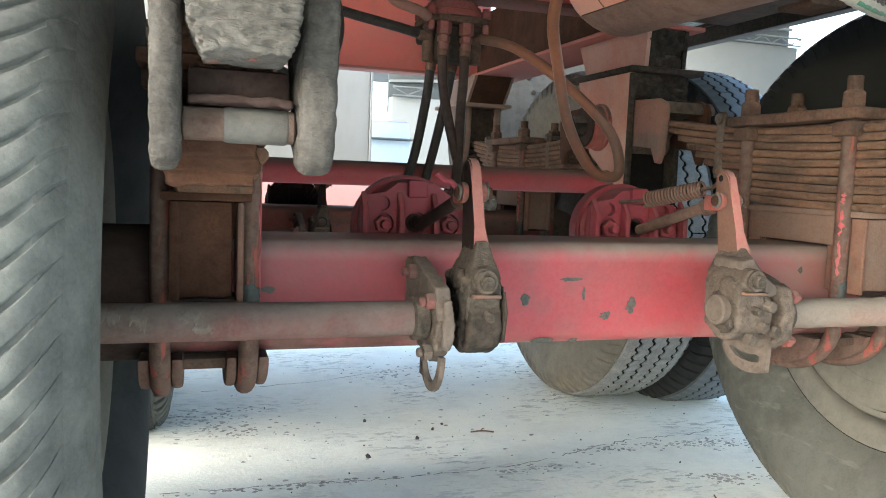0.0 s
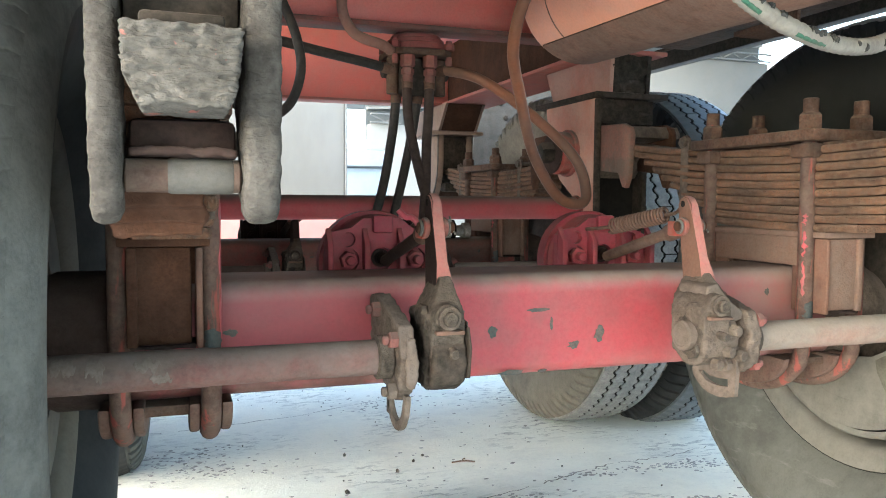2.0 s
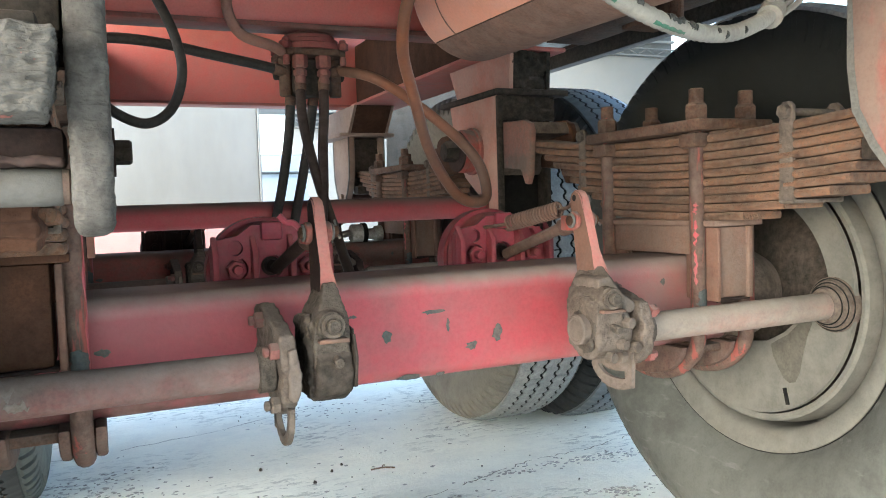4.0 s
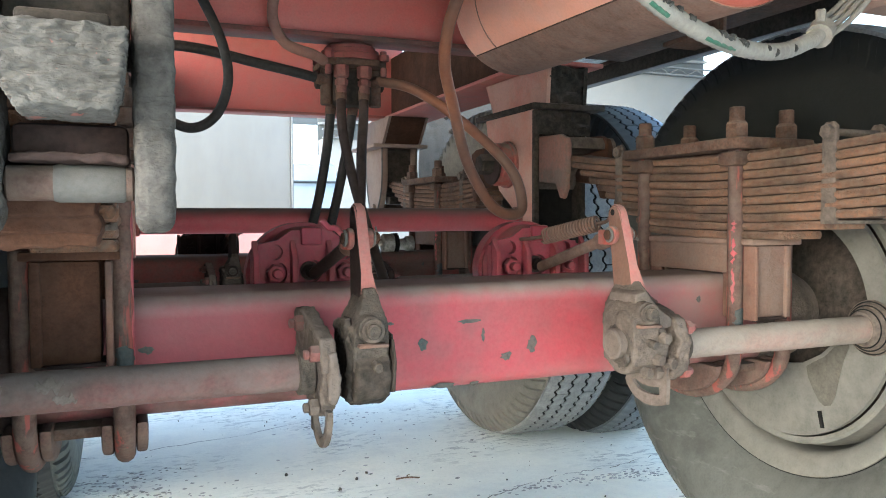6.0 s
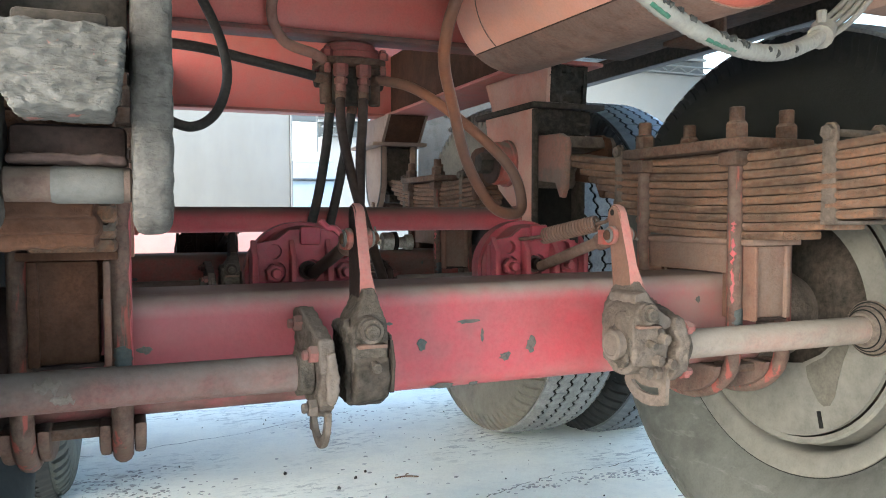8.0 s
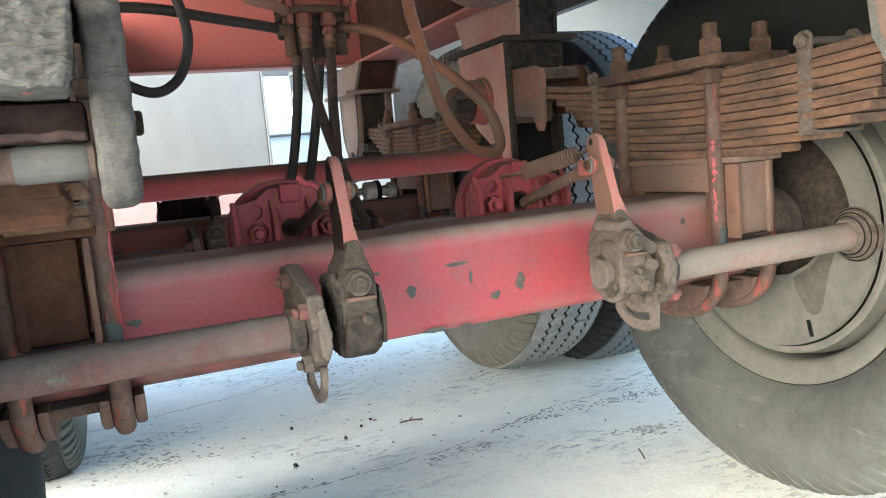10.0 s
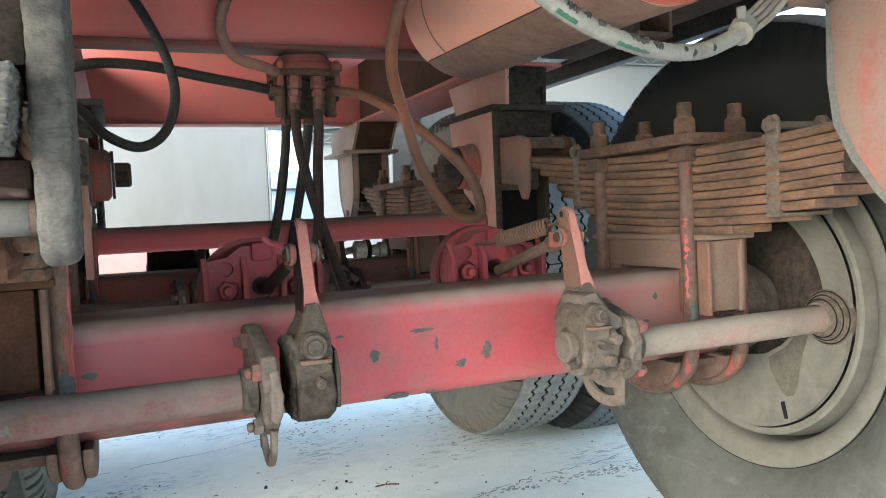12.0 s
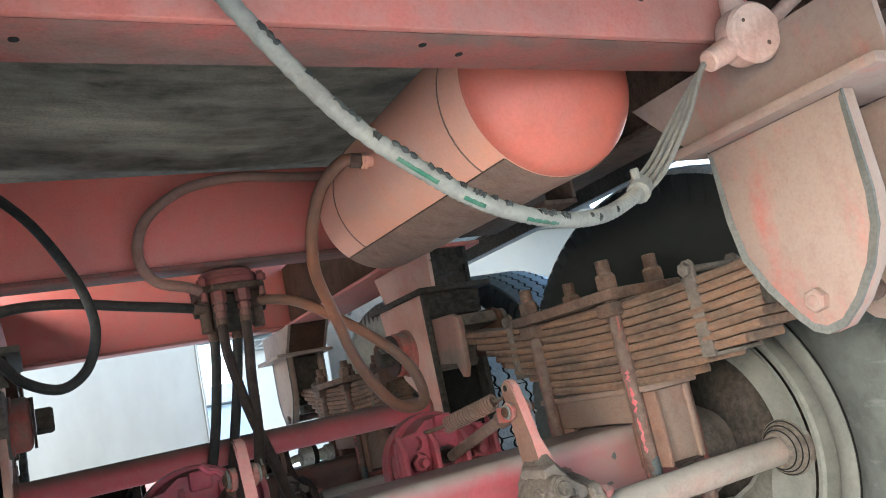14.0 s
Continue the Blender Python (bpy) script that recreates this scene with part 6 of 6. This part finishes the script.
part("can", lathe(B(), [(-0.004, 0), (-0.004, 0.030), (0.0, 0.034), (0.018, 0.035), (0.024, 0.033), (0.024, 0)], JB, (0, 1, 0.15), 32), JUNCTION, jb)
part("cover", lathe(B(), [(-0.009, 0), (-0.009, 0.033), (-0.005, 0.0365), (-0.002, 0.0365), (-0.002, 0)], JB, (0.25, 1, 0.15), 32), JUNCTION, jb, "flat round cover")
for d in ((-1.0, 0.15, -0.45), (0.05, 0.1, 1.0), (1.0, 0.1, 0.4)):
    dv = Vector(d).normalized()
    o = JB + Vector((0, 0.012, 0))
    part("port", rod(B(), o + dv * 0.028, o + dv * 0.066, 0.0155, 16, 0.002, 0.013), JUNCTION, jb)
part("screw", rod(B(), JB + Vector((0.012, -0.012, -0.016)), JB + Vector((0.012, -0.009, -0.016)), 0.003), RUST, jb)
part("screw", rod(B(), JB + Vector((-0.016, -0.008, 0.013)), JB + Vector((-0.016, -0.004, 0.013)), 0.003), RUST, jb)
o = JB + Vector((0, 0.012, 0))
cd = thing("conduit", o + Vector((0, 0, 0.07)), "pink-painted cable conduit above the junction box", "conduit", "conduits")
part("tube", sweep(B(), [o + Vector((0.003, 0.006, 0.06)), o + Vector((0.002, 0.01, 0.12)), o + Vector((-0.005, 0.012, 0.2))], 0.0105, 12, 6), JUNCTION, cd)
cd = thing("conduit", o + Vector((0.07, 0, 0.03)), "pink-painted cable conduit beside the junction box", "conduit", "conduits")
part("tube", sweep(B(), [o + Vector((0.058, 0.006, 0.023)), o + Vector((0.1, 0.0, 0.05)), o + Vector((0.16, -0.02, 0.09)), o + Vector((0.2, -0.05, 0.13))], 0.0095, 12, 6), JUNCTION, cd)

# ---- beyond the trailer ----
g = thing("mud_flap", (0.97, 2.1, 1.2), "grey dusty flap sheet hanging behind the second axle", "mud flap")
bm = B()
prism(bm, [(0.732, 0.55), (1.26, 0.55), (1.26, 1.262), (0.752, 1.262)], "y", 2.095, 2.105, 0.002)
flap = part("sheet", bm, GREYSHEET, g)
part("hanger_bar", box(B(), 0.62, 1.27, 2.06, 2.094, 1.235, 1.265, 0.002), BLACKSTEEL, g)
part("hanger_arm", box(B(), 1.20, 1.24, 1.70, 2.0595, 1.235, 1.2745, 0.002), BLACKSTEEL, g)
for x, z in ((0.87, 1.112), (0.895, 1.05), (1.02, 1.12)):
    hexnut(b := B(), (x, 2.0945, z), (0, -1, 0), 0.012, 0.006)
    part("bolt", b, GREASE, flap)
g = thing("container_wall", (-1.0, 3.25, 0), "off-white painted lorry body with a red lower edge", "lorry body")
part("panel", box(B(), -3.2, 0.40, 3.2, 3.34, 0.62, 2.6, 0.01), WHITEWALL, g)
part("corner_post", box(B(), 0.4005, 0.412, 3.19, 3.35, 0.62, 2.6, 0.003), GREYWALL, g)
part("lower_edge", box(B(), -3.2, 0.41, 3.2, 3.34, 0.40, 0.6195, 0.01), FADED, g, "faded pink-red lower edge")
for x in (-2.6, -0.6):
    part("support", box(B(), x - 0.1, x + 0.1, 3.21, 3.33, -0.06, 0.3995, 0.01), BLACKSTEEL, g)
g = thing("metal_box", (0.95, 5.2, 0), "pale blue sheet-metal box with a lid", "box")
part("body", box(B(), 0.62, 1.13, 5.0, 5.6, -0.06, 0.94, 0.01), BLUEBOX, g)
part("lid", prism(B(), [(4.98, 0.955), (5.62, 0.955), (5.62, 1.03), (5.45, 1.085), (5.1, 1.095), (5.02, 1.08)], "x", 0.60, 1.12, 0.008), BLUEBOX, g)
part("lid_edge", box(B(), 0.6, 1.15, 4.97, 5.63, 0.9405, 0.9545, 0.003), STEELGREY, g)


def hall(x0, x1, y, eaves, ridge, label, truss_from, truss_to, porch=0.4):
    g = thing("hall", ((x0 + x1) / 2, y, 0), label, "building")
    part("wall", box(B(), x0, x1, y, y + 0.3, -0.07, eaves, 0.02), DIMWALL if porch > 1 else GREYWALL, g)
    part("roof", prism(B(), [(y - porch, eaves + 0.9), (y + 8, ridge), (y + 8, ridge + 0.1), (y - porch, eaves + 1.0)], "x", x0 - 0.3, x1), ROOFDARK, g)
    # dark sheet drawn in place of the shade under the roof
    part("gable", box(B(), x0, x1, y + 0.31, y + 0.4, eaves - 0.3, eaves + 1.9, 0.005), ROOFDARK, g, "dark space under the roof")
    part("purlin", prism(B(), [(x0, eaves + 0.30), (x1, eaves + 0.42), (x1, eaves + 0.48), (x0, eaves + 0.35)], "y", y + 0.2, y + 0.3), GREYWALL, g)
    n = max(2, int((truss_to - truss_from) / 0.26))
    part("chord", box(B(), truss_from, truss_to, y - 0.12, y - 0.04, eaves + 0.005, eaves + 0.035, 0.003), STEELGREY, g)
    part("chord", box(B(), truss_from, truss_to, y - 0.12, y - 0.04, eaves + 0.17, eaves + 0.20, 0.003), STEELGREY, g)
    for i in range(n):
        xa = truss_from + (truss_to - truss_from) * i / n
        xb = truss_from + (truss_to - truss_from) * (i + 1) / n
        za, zb = (eaves + 0.035, eaves + 0.17) if i % 2 else (eaves + 0.17, eaves + 0.035)
        part("brace", rod(B(), (xa, y - 0.08, za), (xb, y - 0.08, zb), 0.014, 8), STEELGREY, g)
    return g


hall(3.15, 5.2, 14.0, 2.2, 3.4, "pale far hall with an open roof truss", 3.15, 3.75)
hall(8.5, 12.85, 14.0, 3.98, 6.6, "grey far hall wall under a dark trussed roof", 8.5, 12.85, 5.0)

# ---- litter on the ground ----
def crack(pts, width, seed):
    rnd = random.Random(seed)
    line = glide(pts, 8)
    bm = B()
    last = None
    for i, p in enumerate(line):
        t = (line[min(i + 1, len(line) - 1)] - line[max(i - 1, 0)]).normalized()
        n = Vector((-t.y, t.x, 0))
        c = p + n * rnd.uniform(-0.008, 0.008)
        w = width * rnd.uniform(0.3, 1.1)
        z = lie(c.x, c.y)
        pair = [bm.verts.new((c.x + n.x * w * k, c.y + n.y * w * k, z + 0.0015)) for k in (-1, 1)]
        if last and rnd.random() > 0.18:
            bm.faces.new((last[0], last[1], pair[1], pair[0]))
        last = pair
    return part("crack", bm, CRACK, ground_sheet)


crack([(-0.75, 0.56, 0), (-0.441, 0.575, 0), (-0.262, 0.559, 0), (-0.144, 0.546, 0), (-0.013, 0.546, 0), (0.146, 0.547, 0), (0.291, 0.578, 0), (0.46, 0.634, 0), (0.608, 0.687, 0), (0.754, 0.692, 0), (0.969, 0.754, 0)], 0.002, 1)
crack([(-0.9, 1.5, 0), (-0.5, 1.42, 0), (-0.1, 1.5, 0), (0.3, 1.62, 0)], 0.002, 4)
rnd = random.Random(21)
bm = B()
for cx, cy, rx, ry, n in ((-0.5, 1.15, 0.16, 0.10, 120), (-0.40, 1.02, 0.14, 0.06, 60), (0.80, 0.60, 0.10, 0.05, 90), (0.66, 0.35, 0.07, 0.035, 80), (0.56, 0.62, 0.20, 0.03, 90), (0.26, 0.52, 0.12, 0.02, 40), (0.21, 1.54, 0.20, 0.10, 90), (0.83, 1.53, 0.2, 0.08, 60), (-0.3, 0.555, 0.2, 0.015, 60), (-0.1, 0.9, 0.6, 0.35, 60), (0.5, 1.1, 0.4, 0.3, 40)):
    for _ in range(n):
        x, y = cx + rx * rnd.gauss(0, 0.6), cy + ry * rnd.gauss(0, 0.6)
        z = lie(x, y) + 0.0015
        r, turn, tip = rnd.uniform(0.0015, 0.0068), rnd.uniform(-0.9, 0.9), rnd.uniform(0.0, 0.0025)
        ring = []
        for k in range(6):
            q, far = turn + k * math.pi / 3, r * rnd.uniform(0.5, 1.2)
            ring.append(bm.verts.new((x + 1.25 * far * math.cos(q), y + 0.75 * far * math.sin(q), z + tip * (0.5 + 0.5 * math.sin(q)))))
        bm.faces.new(ring)
single("concrete_flakes", bm, FLAKE, "thin grey flakes peeling off the concrete", "flakes", kind="stuff")
TZ = lie(0.245, 0.862)
tw = thing("twig", (0.245, 0.862, TZ), "short brown twig lying on the concrete", "twig")
part("stem", sweep(B(), [(0.212, 0.868, 0.003 + TZ), (0.245, 0.862, 0.006 + TZ), (0.276, 0.855, 0.003 + TZ)], 0.0024, 6, 4), STRAW, tw)
part("side_twig", sweep(B(), [(0.240, 0.862, 0.006 + TZ), (0.246, 0.868, 0.010 + TZ), (0.252, 0.870, 0.009 + TZ)], 0.0014, 6, 3), STRAW, tw)
TZ = lie(0.541, 0.236)
tw = thing("twig", (0.541, 0.236, TZ), "thin dry straw lying on the concrete", "twig")
part("stem", sweep(B(), [(0.553, 0.262, 0.003 + TZ), (0.542, 0.240, 0.005 + TZ), (0.530, 0.212, 0.003 + TZ)], 0.0017, 6, 4), STRAW, tw)
rnd = random.Random(9)
bm = B()
spots = [(-0.05, 1.047, 0.010), (0.055, 0.858, 0.010), (-0.11, 0.72, 0.013), (0.12, 0.93, 0.009), (0.16, 0.97, 0.008)]
spots += [(rnd.gauss(0.1, 0.9), rnd.uniform(0.3, 3.2), rnd.choice((0.0015, 0.002, 0.002, 0.003, 0.0045))) for _ in range(380)]
for x, y, r in spots:
    turn = Euler([rnd.uniform(0, 6.3) for _ in range(3)]).to_matrix()
    made = bmesh.ops.create_icosphere(bm, subdivisions=1, radius=r * 0.7)
    for v in made["verts"]:
        v.co = turn @ Vector((v.co.x * rnd.uniform(0.8, 1.2), v.co.y * rnd.uniform(0.6, 1.0), v.co.z * rnd.uniform(0.5, 0.9)))
        v.co = Vector((v.co.x + x, v.co.y + y, v.co.z + r * 0.3 + lie(x, y)))
single("gravel", bm, STONE, "scattered dark grit on the concrete", "gravel", kind="stuff")
